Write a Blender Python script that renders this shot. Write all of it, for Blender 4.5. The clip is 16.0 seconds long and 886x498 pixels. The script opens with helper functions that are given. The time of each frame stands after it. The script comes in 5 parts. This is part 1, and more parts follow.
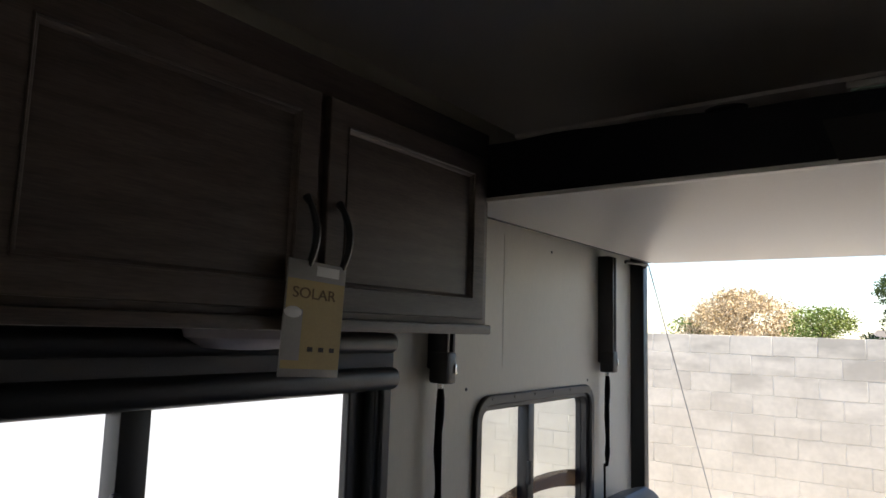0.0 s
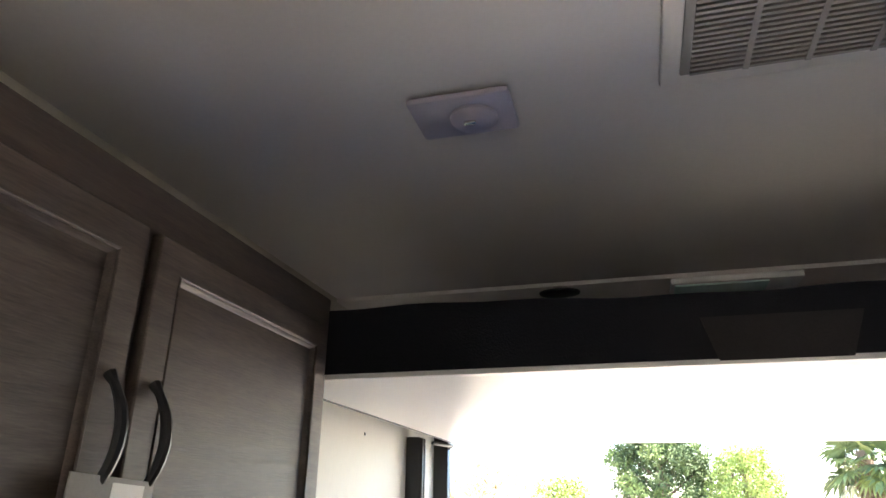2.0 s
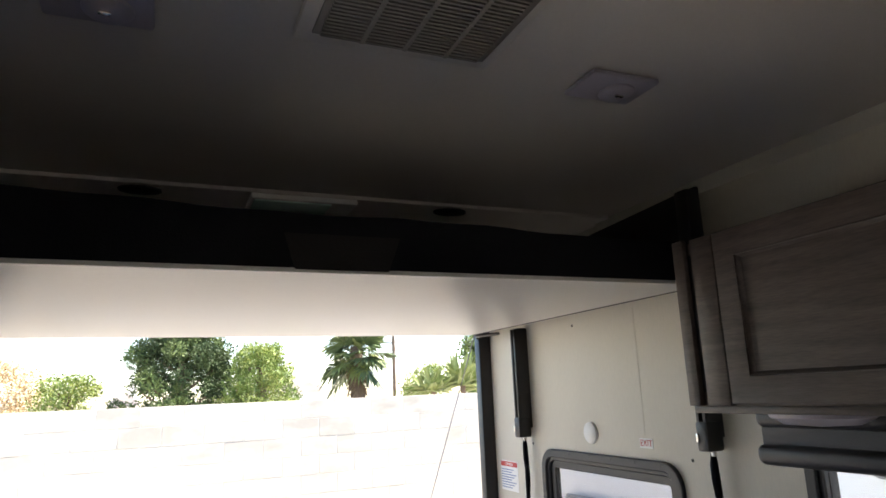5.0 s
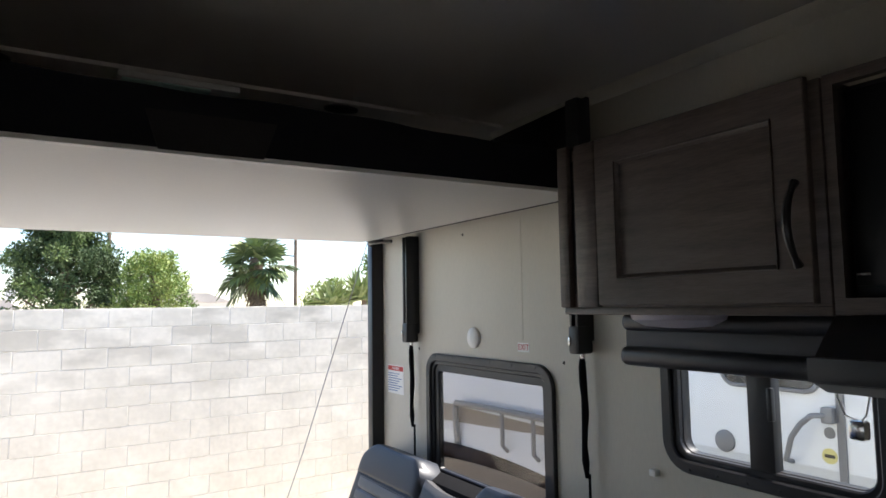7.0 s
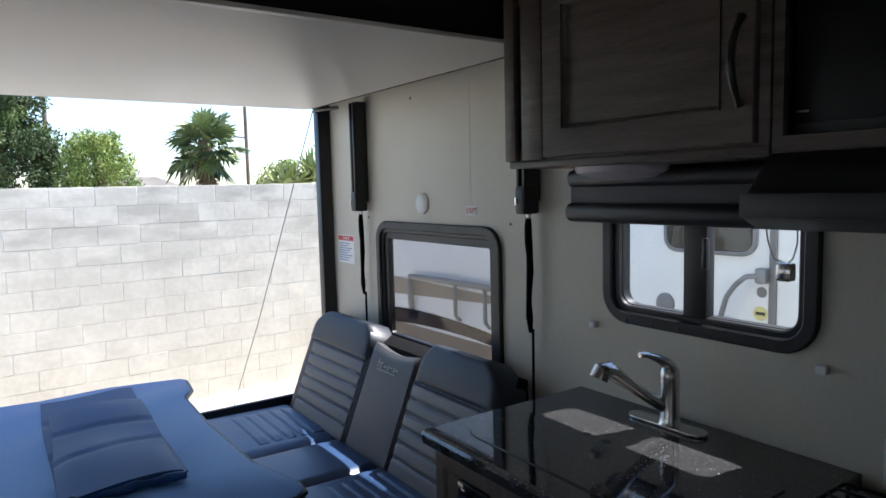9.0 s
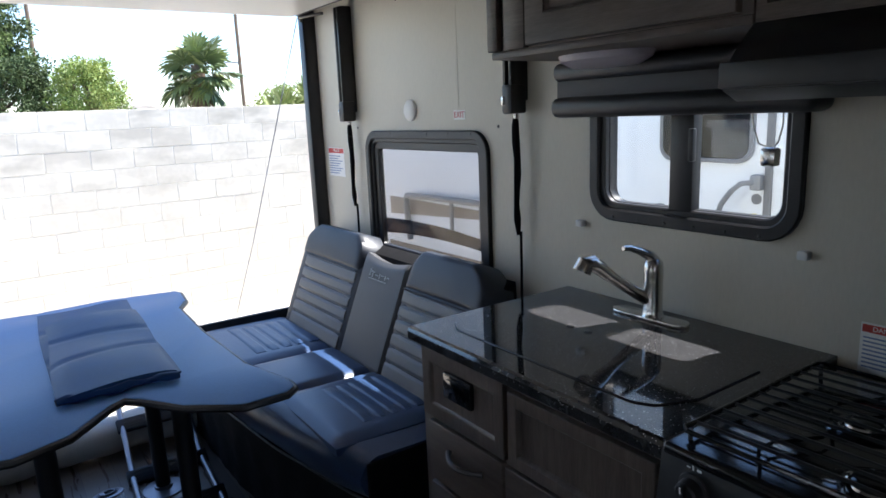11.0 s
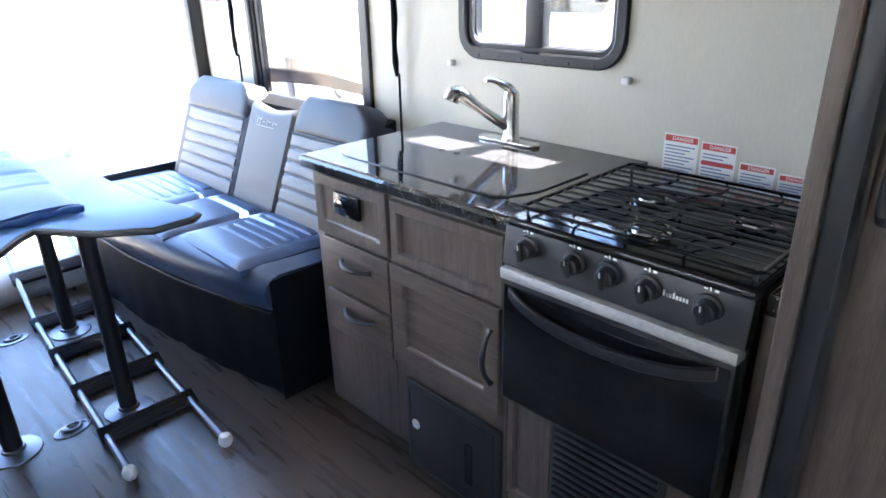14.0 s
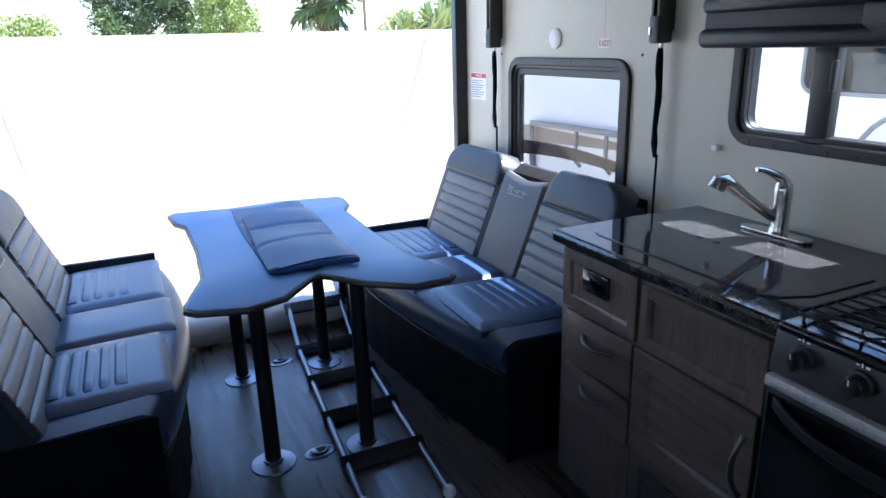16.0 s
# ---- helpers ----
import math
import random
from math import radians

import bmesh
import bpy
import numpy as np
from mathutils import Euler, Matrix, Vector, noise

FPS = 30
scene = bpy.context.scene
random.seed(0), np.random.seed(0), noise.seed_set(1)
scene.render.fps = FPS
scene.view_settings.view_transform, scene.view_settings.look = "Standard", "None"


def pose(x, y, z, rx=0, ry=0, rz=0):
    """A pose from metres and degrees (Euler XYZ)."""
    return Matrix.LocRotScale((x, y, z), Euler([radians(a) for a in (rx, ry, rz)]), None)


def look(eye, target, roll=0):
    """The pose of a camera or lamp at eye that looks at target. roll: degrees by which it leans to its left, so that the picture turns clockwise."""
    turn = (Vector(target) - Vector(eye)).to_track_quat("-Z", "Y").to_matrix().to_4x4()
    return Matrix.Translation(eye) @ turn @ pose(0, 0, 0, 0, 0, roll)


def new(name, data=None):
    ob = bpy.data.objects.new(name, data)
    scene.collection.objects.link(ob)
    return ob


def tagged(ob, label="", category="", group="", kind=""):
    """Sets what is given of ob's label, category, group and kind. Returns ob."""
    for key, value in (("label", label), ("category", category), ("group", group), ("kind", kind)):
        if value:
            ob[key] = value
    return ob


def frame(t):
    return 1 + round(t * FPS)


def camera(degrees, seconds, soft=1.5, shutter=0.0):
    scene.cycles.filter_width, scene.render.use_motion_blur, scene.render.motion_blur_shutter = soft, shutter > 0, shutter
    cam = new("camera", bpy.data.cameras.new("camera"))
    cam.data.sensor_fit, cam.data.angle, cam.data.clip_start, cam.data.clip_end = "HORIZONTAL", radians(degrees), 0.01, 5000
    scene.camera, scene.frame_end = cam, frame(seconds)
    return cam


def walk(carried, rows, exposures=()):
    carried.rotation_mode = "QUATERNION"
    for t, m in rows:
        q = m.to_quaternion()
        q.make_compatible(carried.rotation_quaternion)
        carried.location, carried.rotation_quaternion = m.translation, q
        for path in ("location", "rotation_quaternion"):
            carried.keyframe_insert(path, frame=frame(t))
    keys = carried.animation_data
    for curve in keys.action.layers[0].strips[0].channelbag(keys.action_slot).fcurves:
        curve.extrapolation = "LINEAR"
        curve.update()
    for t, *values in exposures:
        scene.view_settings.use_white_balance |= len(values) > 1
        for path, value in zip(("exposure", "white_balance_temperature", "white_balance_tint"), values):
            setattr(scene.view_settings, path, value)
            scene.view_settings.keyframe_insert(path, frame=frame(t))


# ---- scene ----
cam = camera(67.7, 16.0, soft=1.6)
PATH = [
    (0, (-0.032, -3.079, 1.594), (-1.22, -1.488, 1.834), 1.7),
    (0.5, (-0.098, -3.058, 1.609), (-1.193, -1.422, 1.961), 2.8),
    (1, (-0.213, -3.001, 1.645), (-1.175, -1.312, 2.114), 3.5),
    (1.5, (-0.289, -2.949, 1.676), (-1.011, -1.188, 2.29), 1.9),
    (2, (-0.322, -2.95, 1.68), (-0.84, -1.158, 2.402), 0.8),
    (2.5, (-0.401, -2.971, 1.66), (-0.821, -1.148, 2.368), 1.2),
    (3, (-0.5, -3.054, 1.663), (-0.765, -1.172, 2.287), -0.6),
    (3.5, (-0.53, -3.109, 1.658), (-0.404, -1.178, 2.161), -3.5),
    (4, (-0.497, -3.1, 1.664), (-0.133, -1.188, 2.125), -3.8),
    (4.5, (-0.462, -3.104, 1.655), (0.082, -1.24, 2.133), -2.9),
    (5, (-0.436, -3.117, 1.653), (0.341, -1.323, 2.073), -2.4),
    (5.2, (-0.431, -3.118, 1.645), (0.416, -1.348, 2.032), -2.3),
    (7.3, (-0.358, -3.102, 1.6), (0.702, -1.409, 1.69), -0.9),
    (7.5, (-0.372, -3.109, 1.596), (0.707, -1.426, 1.625), -1.0),
    (8, (-0.358, -3.103, 1.578), (0.734, -1.429, 1.526), -1.3),
    (8.5, (-0.349, -3.104, 1.569), (0.773, -1.452, 1.459), -1.6),
    (9, (-0.314, -3.093, 1.534), (0.823, -1.459, 1.346), -1.4),
    (9.2, (-0.29, -3.084, 1.535), (0.852, -1.457, 1.318), -1.7),
    (11.5, (-0.274, -3.145, 1.43), (0.84, -1.555, 0.949), -2.4),
    (12, (-0.339, -3.189, 1.418), (0.805, -1.653, 0.843), -2.6),
    (12.5, (-0.434, -3.257, 1.418), (0.752, -1.782, 0.77), -2.5),
    (13, (-0.49, -3.318, 1.418), (0.733, -1.901, 0.712), -2.3),
    (13.5, (-0.456, -3.334, 1.405), (0.804, -1.972, 0.659), -1.9),
    (14, (-0.45, -3.342, 1.405), (0.836, -2.025, 0.622), -1.3),
    (14.5, (-0.466, -3.346, 1.419), (0.816, -1.977, 0.726), -0.8),
    (15, (-0.5, -3.344, 1.432), (0.739, -1.895, 0.828), -0.4),
    (15.5, (-0.535, -3.346, 1.442), (0.6, -1.807, 0.855), -0.6),
    (16, (-0.54, -3.315, 1.463), (0.258, -1.581, 0.866), -1.6),
]
EXPOSURES = [(0.0, 1.45, 6900, 13), (1.0, 2.35, 6900, 13), (1.5, 3.2, 6900, 13), (2.0, 3.95, 6900, 13), (2.5, 4.45, 6900, 13), (3.0, 4.05, 6900, 13), (3.5, 3.25, 6900, 13), (4.0, 2.4, 6900, 13),
             (4.5, 2.15, 6900, 13), (5.0, 2.25, 6900, 13), (7.5, 1.62, 6350, 11), (9.0, 1.58, 6150, 10), (11.5, 2.1, 6200, 11), (12.5, 2.6, 5850, 11), (13.5, 4.1, 6250, 13), (14.5, 4.7, 6250, 13), (15.5, 3.45, 6000, 12), (16.0, 2.7, 5650, 12)]
walk(cam, [(t, look(eye, target, roll)) for t, eye, target, roll in PATH], EXPOSURES)

# ---- light ----
world = bpy.data.worlds.new("sky")
scene.world = world
world.use_nodes = True
_n = world.node_tree.nodes
_sky = _n.new("ShaderNodeTexSky")
_sky.sky_type = 'NISHITA'
_sky.sun_disc = False
SUN_DIR = Vector((-0.79, 0.085, -1.373)).normalized()   # the way the sunlight travels
_sky.sun_elevation = math.asin(-SUN_DIR.z)
_sky.sun_rotation = math.atan2(-SUN_DIR.x, -SUN_DIR.y)
_sky.dust_density = 0.25
_sky.ozone_density = 3.0
world.node_tree.links.new(_sky.outputs[0], _n["Background"].inputs[0])
_n["Background"].inputs[1].default_value = 0.115
sun = new("sun", bpy.data.lights.new("sun", 'SUN'))
sun.data.energy, sun.data.angle, sun.data.color = 4.8, radians(0.55), (1.0, 0.95, 0.88)
sun.rotation_mode = 'QUATERNION'
sun.rotation_quaternion = SUN_DIR.to_track_quat('-Z', 'Y')


# ---- materials ----
def material(name, base, rough=0.5, metal=0.0, var=0.12, scale=6.0, fine=90.0, bump=0.1, spec=0.5, dark=None, stretch=None, coat=0.0, rvar=0.1, island=0.0, placed=False):
    """Principled material: base colour varied at two scales, a little relief, uneven gloss."""
    m = bpy.data.materials.new(name)
    m.use_nodes = True
    nt = m.node_tree
    N, L = nt.nodes, nt.links
    p = N["Principled BSDF"]
    tc = N.new("ShaderNodeTexCoord")
    mp = N.new("ShaderNodeMapping")
    mp.inputs["Scale"].default_value = stretch or (1, 1, 1)
    L.new(N.new("ShaderNodeNewGeometry").outputs["Position"] if placed else tc.outputs["Object"], mp.inputs[0])
    big, small = N.new("ShaderNodeTexNoise"), N.new("ShaderNodeTexNoise")
    big.inputs["Scale"].default_value, small.inputs["Scale"].default_value = scale, fine
    big.inputs["Detail"].default_value, small.inputs["Detail"].default_value = 4, 5
    L.new(mp.outputs[0], big.inputs["Vector"])
    L.new(mp.outputs[0], small.inputs["Vector"])
    add = N.new("ShaderNodeMath")
    add.operation = 'MULTIPLY_ADD'
    L.new(big.outputs[0], add.inputs[0])
    add.inputs[1].default_value = 0.6
    sc = N.new("ShaderNodeMath")
    sc.operation = 'MULTIPLY'
    L.new(small.outputs[0], sc.inputs[0])
    sc.inputs[1].default_value = 0.4
    L.new(sc.outputs[0], add.inputs[2])
    value = add.outputs[0]
    if island:
        oi = N.new("ShaderNodeObjectInfo")
        a2 = N.new("ShaderNodeMath")
        a2.operation = 'MULTIPLY_ADD'
        L.new(oi.outputs["Random"], a2.inputs[0])
        a2.inputs[1].default_value = island
        L.new(value, a2.inputs[2])
        a3 = N.new("ShaderNodeMath")
        a3.operation = 'SUBTRACT'
        L.new(a2.outputs[0], a3.inputs[0])
        a3.inputs[1].default_value = island / 2
        value = a3.outputs[0]
    ramp = N.new("ShaderNodeValToRGB")
    lo = dark or tuple(c * (1 - var) for c in base)
    hi = base if dark else tuple(min(1, c * (1 + var)) for c in base)
    ramp.color_ramp.elements[0].position, ramp.color_ramp.elements[1].position = 0.32, 0.68
    ramp.color_ramp.elements[0].color, ramp.color_ramp.elements[1].color = (*lo, 1), (*hi, 1)
    L.new(value, ramp.inputs[0])
    L.new(ramp.outputs[0], p.inputs["Base Color"])
    mr = N.new("ShaderNodeMapRange")
    L.new(big.outputs[0], mr.inputs[0])
    mr.inputs[1].default_value, mr.inputs[2].default_value = 0.3, 0.7
    mr.inputs[3].default_value, mr.inputs[4].default_value = max(0.02, rough * (1 - rvar)), min(1, rough * (1 + rvar))
    L.new(mr.outputs[0], p.inputs["Roughness"])
    p.inputs["Metallic"].default_value = metal
    p.inputs["Specular IOR Level"].default_value = spec
    p.inputs["Coat Weight"].default_value = coat
    if bump:
        b = N.new("ShaderNodeBump")
        b.inputs["Strength"].default_value, b.inputs["Distance"].default_value = bump, 0.004
        L.new(small.outputs[0], b.inputs["Height"])
        L.new(b.outputs[0], p.inputs["Normal"])
    return m


def glass_material(name, tint=(0.9, 0.93, 0.94)):
    """Thin clear sheet: lets light through, with gloss that grows at flat angles."""
    m = bpy.data.materials.new(name)
    m.use_nodes = True
    N, L = m.node_tree.nodes, m.node_tree.links
    N.remove(N["Principled BSDF"])
    mix, tr, gl, lw = N.new("ShaderNodeMixShader"), N.new("ShaderNodeBsdfTransparent"), N.new("ShaderNodeBsdfGlossy"), N.new("ShaderNodeLayerWeight")
    lw.inputs[0].default_value = 0.5
    pw, ml = N.new("ShaderNodeMath"), N.new("ShaderNodeMath")
    pw.operation, ml.operation = 'POWER', 'MULTIPLY_ADD'
    L.new(lw.outputs["Facing"], pw.inputs[0])
    pw.inputs[1].default_value = 4.0
    L.new(pw.outputs[0], ml.inputs[0])
    ml.inputs[1].default_value, ml.inputs[2].default_value = 0.5, 0.03
    tr.inputs[0].default_value = (*tint, 1)
    gl.inputs["Roughness"].default_value = 0.02
    L.new(ml.outputs[0], mix.inputs[0])
    L.new(tr.outputs[0], mix.inputs[1])
    L.new(gl.outputs[0], mix.inputs[2])
    L.new(mix.outputs[0], N["Material Output"].inputs[0])
    return m


def granite_material(name):
    """Near-black polished stone laminate with pale and silver flecks."""
    m = material(name, (0.030, 0.030, 0.032), 0.06, 0, 0.3, 30, 200, 0.0, 0.85, rvar=0.3)
    N, L = m.node_tree.nodes, m.node_tree.links
    p = N["Principled BSDF"]
    base = p.inputs["Base Color"].links[0].from_socket
    tc = N.new("ShaderNodeTexCoord")
    vo = N.new("ShaderNodeTexVoronoi")
    vo.inputs["Scale"].default_value = 320
    L.new(tc.outputs["Object"], vo.inputs["Vector"])
    sep = N.new("ShaderNodeSeparateColor")
    L.new(vo.outputs["Color"], sep.inputs[0])
    th = N.new("ShaderNodeMath")
    th.operation = 'GREATER_THAN'
    L.new(sep.outputs[0], th.inputs[0])
    th.inputs[1].default_value = 0.945
    sm = N.new("ShaderNodeMath")
    sm.operation = 'LESS_THAN'
    L.new(vo.outputs["Distance"], sm.inputs[0])
    sm.inputs[1].default_value = 0.42
    both = N.new("ShaderNodeMath")
    both.operation = 'MULTIPLY'
    L.new(th.outputs[0], both.inputs[0])
    L.new(sm.outputs[0], both.inputs[1])
    mix = N.new("ShaderNodeMix")
    mix.data_type = 'RGBA'
    L.new(both.outputs[0], mix.inputs["Factor"])
    L.new(base, mix.inputs["A"])
    mix.inputs["B"].default_value = (0.33, 0.33, 0.33, 1)
    L.new(mix.outputs["Result"], p.inputs["Base Color"])
    return m


def plank_floor_material(name):
    """Grey-brown vinyl sheet printed with planks that run along the trailer."""
    m = material(name, (0.108, 0.080, 0.061), 0.32, 0, 0.25, 4, 26, 0.08, 0.5, dark=(0.062, 0.047, 0.037), stretch=(9, 0.8, 1), rvar=0.3)
    N, L = m.node_tree.nodes, m.node_tree.links
    p = N["Principled BSDF"]
    base = p.inputs["Base Color"].links[0].from_socket
    tc = N.new("ShaderNodeTexCoord")
    mp = N.new("ShaderNodeMapping")
    mp.inputs["Rotation"].default_value = (0, 0, radians(90))
    L.new(tc.outputs["Object"], mp.inputs[0])
    br = N.new("ShaderNodeTexBrick")
    br.inputs["Scale"].default_value = 1.0
    br.inputs["Brick Width"].default_value, br.inputs["Row Height"].default_value = 0.9, 0.127
    br.inputs["Mortar Size"].default_value = 0.0018
    br.inputs["Color1"].default_value, br.inputs["Color2"].default_value = (1.2, 1.17, 1.14, 1), (0.72, 0.70, 0.69, 1)
    br.inputs["Mortar"].default_value = (0.55, 0.53, 0.52, 1)
    L.new(mp.outputs[0], br.inputs["Vector"])
    mix = N.new("ShaderNodeMix")
    mix.data_type, mix.blend_type = 'RGBA', 'MULTIPLY'
    mix.inputs["Factor"].default_value = 1.0
    L.new(base, mix.inputs["A"])
    L.new(br.outputs["Color"], mix.inputs["B"])
    L.new(mix.outputs["Result"], p.inputs["Base Color"])
    return m


def stain_block(m):
    """Grey-brown weather stains in patches, thickest on the upper courses where water runs off the top."""
    N, L = m.node_tree.nodes, m.node_tree.links
    p = N["Principled BSDF"]
    tone = p.inputs["Base Color"].links[0].from_socket
    geo, sep, noise, mp = N.new("ShaderNodeNewGeometry"), N.new("ShaderNodeSeparateXYZ"), N.new("ShaderNodeTexNoise"), N.new("ShaderNodeMapping")
    mp.inputs["Scale"].default_value = (1.3, 1.3, 4.2)
    L.new(geo.outputs["Position"], sep.inputs[0])
    L.new(geo.outputs["Position"], mp.inputs[0])
    L.new(mp.outputs[0], noise.inputs["Vector"])
    noise.inputs["Scale"].default_value, noise.inputs["Detail"].default_value = 1.5, 3
    high, patch, rnd_, amount = N.new("ShaderNodeMapRange"), N.new("ShaderNodeMapRange"), N.new("ShaderNodeMath"), N.new("ShaderNodeMath")
    L.new(sep.outputs[2], high.inputs[0])
    high.inputs[1].default_value, high.inputs[2].default_value, high.inputs[3].default_value, high.inputs[4].default_value = 0.35, 1.45, 0.15, 0.68
    rnd_.operation, amount.operation = 'MULTIPLY_ADD', 'MULTIPLY'
    L.new(N.new("ShaderNodeObjectInfo").outputs["Random"], rnd_.inputs[0])
    rnd_.inputs[1].default_value = 0.26
    L.new(noise.outputs[0], rnd_.inputs[2])
    L.new(rnd_.outputs[0], patch.inputs[0])
    patch.inputs[1].default_value, patch.inputs[2].default_value = 0.56, 0.80
    L.new(high.outputs[0], amount.inputs[0])
    L.new(patch.outputs[0], amount.inputs[1])
    mix = N.new("ShaderNodeMix")
    mix.data_type = 'RGBA'
    L.new(amount.outputs[0], mix.inputs["Factor"])
    L.new(tone, mix.inputs["A"])
    mix.inputs["B"].default_value = (0.40, 0.365, 0.30, 1)
    L.new(mix.outputs["Result"], p.inputs["Base Color"])


M_CONSOLE = material("dark_grey_upholstery_vinyl", (0.060, 0.060, 0.063), 0.48, 0, 0.12, 9, 240, 0.10)
M_WALL = material("greige_wallboard", (0.585, 0.55, 0.46), 0.45, 0, 0.06, 3, 160, 0.06, stretch=(1, 1, 0.25))
M_CEIL = material("ceiling_panel", (0.66, 0.62, 0.58), 0.42, 0, 0.04, 2, 120, 0.04)
M_BUNK = material("white_bunk_board", (0.74, 0.71, 0.66), 0.35, 0, 0.03, 2, 90, 0.02)
M_WOOD = material("smoked_wood_laminate", (0.128, 0.098, 0.080), 0.45, 0, 0.2, 6, 45, 0.10, dark=(0.044, 0.033, 0.028), stretch=(9, 9, 0.8))
M_WOODH = material("smoked_wood_laminate_across", (0.128, 0.098, 0.080), 0.45, 0, 0.2, 6, 45, 0.10, dark=(0.044, 0.033, 0.028), stretch=(9, 0.8, 9))
M_BLACK = material("black_plastic", (0.014, 0.014, 0.016), 0.42, 0, 0.15, 10, 200, 0.04)
M_BLACKM = material("black_powder_coated_metal", (0.013, 0.013, 0.015), 0.36, 0, 0.15, 20, 300, 0.03)
M_FABRIC = material("black_bunk_fabric", (0.009, 0.009, 0.012), 0.9, 0, 0.25, 8, 260, 0.25, 0.2)
M_FABRIC2 = material("charcoal_bunk_fabric", (0.026, 0.024, 0.024), 0.9, 0, 0.2, 8, 260, 0.25, 0.2)
# black vinyl of the seat tops, with the blue sky's reflection put into the colour
M_VINYL_SKYLIT = material("black_vinyl_skylit_blue", (0.028, 0.058, 0.135), 0.33, 0, 0.15, 9, 240, 0.10, 0.5)
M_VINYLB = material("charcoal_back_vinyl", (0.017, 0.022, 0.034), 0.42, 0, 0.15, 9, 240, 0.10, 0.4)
# same black vinyl for the seat core, with less sky blue painted in
M_VINYL_HALF_SKYLIT = material("black_vinyl_half_skylit_blue", (0.021, 0.038, 0.082), 0.36, 0, 0.15, 9, 240, 0.10, 0.45)
M_VINYLG = material("grey_upholstery_vinyl", (0.125, 0.125, 0.125), 0.46, 0, 0.1, 9, 240, 0.10)
M_SKIRT = material("black_skirt_cloth", (0.004, 0.004, 0.005), 0.8, 0, 0.2, 12, 220, 0.15, 0.12)
M_PIPING = material("dark_piping", (0.012, 0.012, 0.013), 0.5, 0, 0.1, 20, 200, 0.0)
M_LOGO = material("silver_embroidery", (0.26, 0.27, 0.28), 0.5, 0, 0.1, 40, 400, 0.2)
M_COVER = material("navy_cover_vinyl", (0.020, 0.060, 0.180), 0.42, 0, 0.2, 9, 240, 0.15, 0.22)
# grey laminate; the strong blue is sky light painted into the base colour
M_TABLE_SKYLIT = material("grey_laminate_skylit_blue", (0.125, 0.27, 0.56), 0.40, 0, 0.06, 5, 120, 0.03, 0.22)
M_GRANITE = granite_material("black_flecked_stone")
M_NICKEL = material("brushed_nickel", (0.62, 0.60, 0.57), 0.22, 1, 0.05, 20, 400, 0.02)
M_DARKNICKEL = material("dark_nickel", (0.10, 0.094, 0.09), 0.28, 1, 0.08, 20, 300, 0.0)
M_DARKGLASS = material("matt_black_glass", (0.005, 0.005, 0.006), 0.35, 0, 0.1, 6, 100, 0.0, 0.2)
M_CHROME = material("chrome", (0.75, 0.75, 0.76), 0.12, 1, 0.04, 20, 300, 0.0)
M_ALU = material("aluminium_tube", (0.24, 0.24, 0.26), 0.38, 1, 0.08, 20, 300, 0.02)
M_ENAMEL = material("black_enamel", (0.012, 0.012, 0.013), 0.12, 0, 0.1, 12, 200, 0.0, 0.6)
M_OVENGLASS = material("black_oven_glass", (0.006, 0.006, 0.007), 0.08, 0, 0.1, 6, 100, 0.0, 0.5)
M_STEEL = material("hammered_silver_strip", (0.40, 0.395, 0.38), 0.42, 0.5, 0.15, 80, 260, 0.6)
M_WHITEP = material("white_plastic", (0.78, 0.78, 0.76), 0.35, 0, 0.03, 6, 120, 0.02)
M_PALEP = material("pale_frosted_plastic", (0.42, 0.39, 0.45), 0.3, 0, 0.05, 6, 120, 0.02)
M_SHADE = material("black_shade_vinyl", (0.018, 0.018, 0.021), 0.4, 0, 0.2, 8, 180, 0.1)
M_SHADEG = material("charcoal_shade_cloth", (0.085, 0.085, 0.09), 0.7, 0, 0.1, 8, 260, 0.2)
M_GRILLE = material("grey_grille_plastic", (0.21, 0.19, 0.17), 0.45, 0, 0.06, 6, 140, 0.02)
M_GLASS = glass_material("window_glass")
M_SMOKE = glass_material("smoked_window_glass", (0.76, 0.755, 0.74))
M_TINT = glass_material("tinted_film", (0.30, 0.25, 0.22))
M_RED = material("label_red", (0.55, 0.06, 0.05), 0.5, 0, 0.05, 20, 200, 0)
M_BLUEINK = material("label_blue_print", (0.18, 0.25, 0.42), 0.6, 0, 0.05, 20, 200, 0)
M_PAPER = material("label_white", (0.80, 0.80, 0.78), 0.5, 0, 0.03, 20, 200, 0)
M_KRAFT = material("tag_ochre_card", (0.48, 0.37, 0.16), 0.55, 0, 0.08, 20, 200, 0.03)
M_TAGGREY = material("tag_grey_card", (0.34, 0.33, 0.31), 0.55, 0, 0.08, 20, 200, 0.03)
M_BROWNINK = material("tag_brown_ink", (0.17, 0.115, 0.05), 0.6, 0, 0.05, 20, 200, 0)
M_INK = material("tag_dark_ink", (0.06, 0.05, 0.04), 0.6, 0, 0.05, 20, 200, 0)
M_FLOOR = plank_floor_material("plank_vinyl_floor")
M_SILL = material("pale_rolled_mat", (0.52, 0.50, 0.47), 0.6, 0, 0.08, 6, 150, 0.15)
M_RAMP = material("grey_ramp_tread", (0.42, 0.42, 0.41), 0.55, 0.0, 0.12, 5, 120, 0.2)
M_BLOCK = material("concrete_block", (0.80, 0.745, 0.635), 0.9, 0, 0.08, 2.6, 18, 0.14, 0.2, dark=(0.62, 0.575, 0.485), island=0.17, placed=True)
stain_block(M_BLOCK)
M_MORTAR = material("mortar", (0.76, 0.73, 0.66), 0.95, 0, 0.12, 6, 90, 0.4, 0.2)
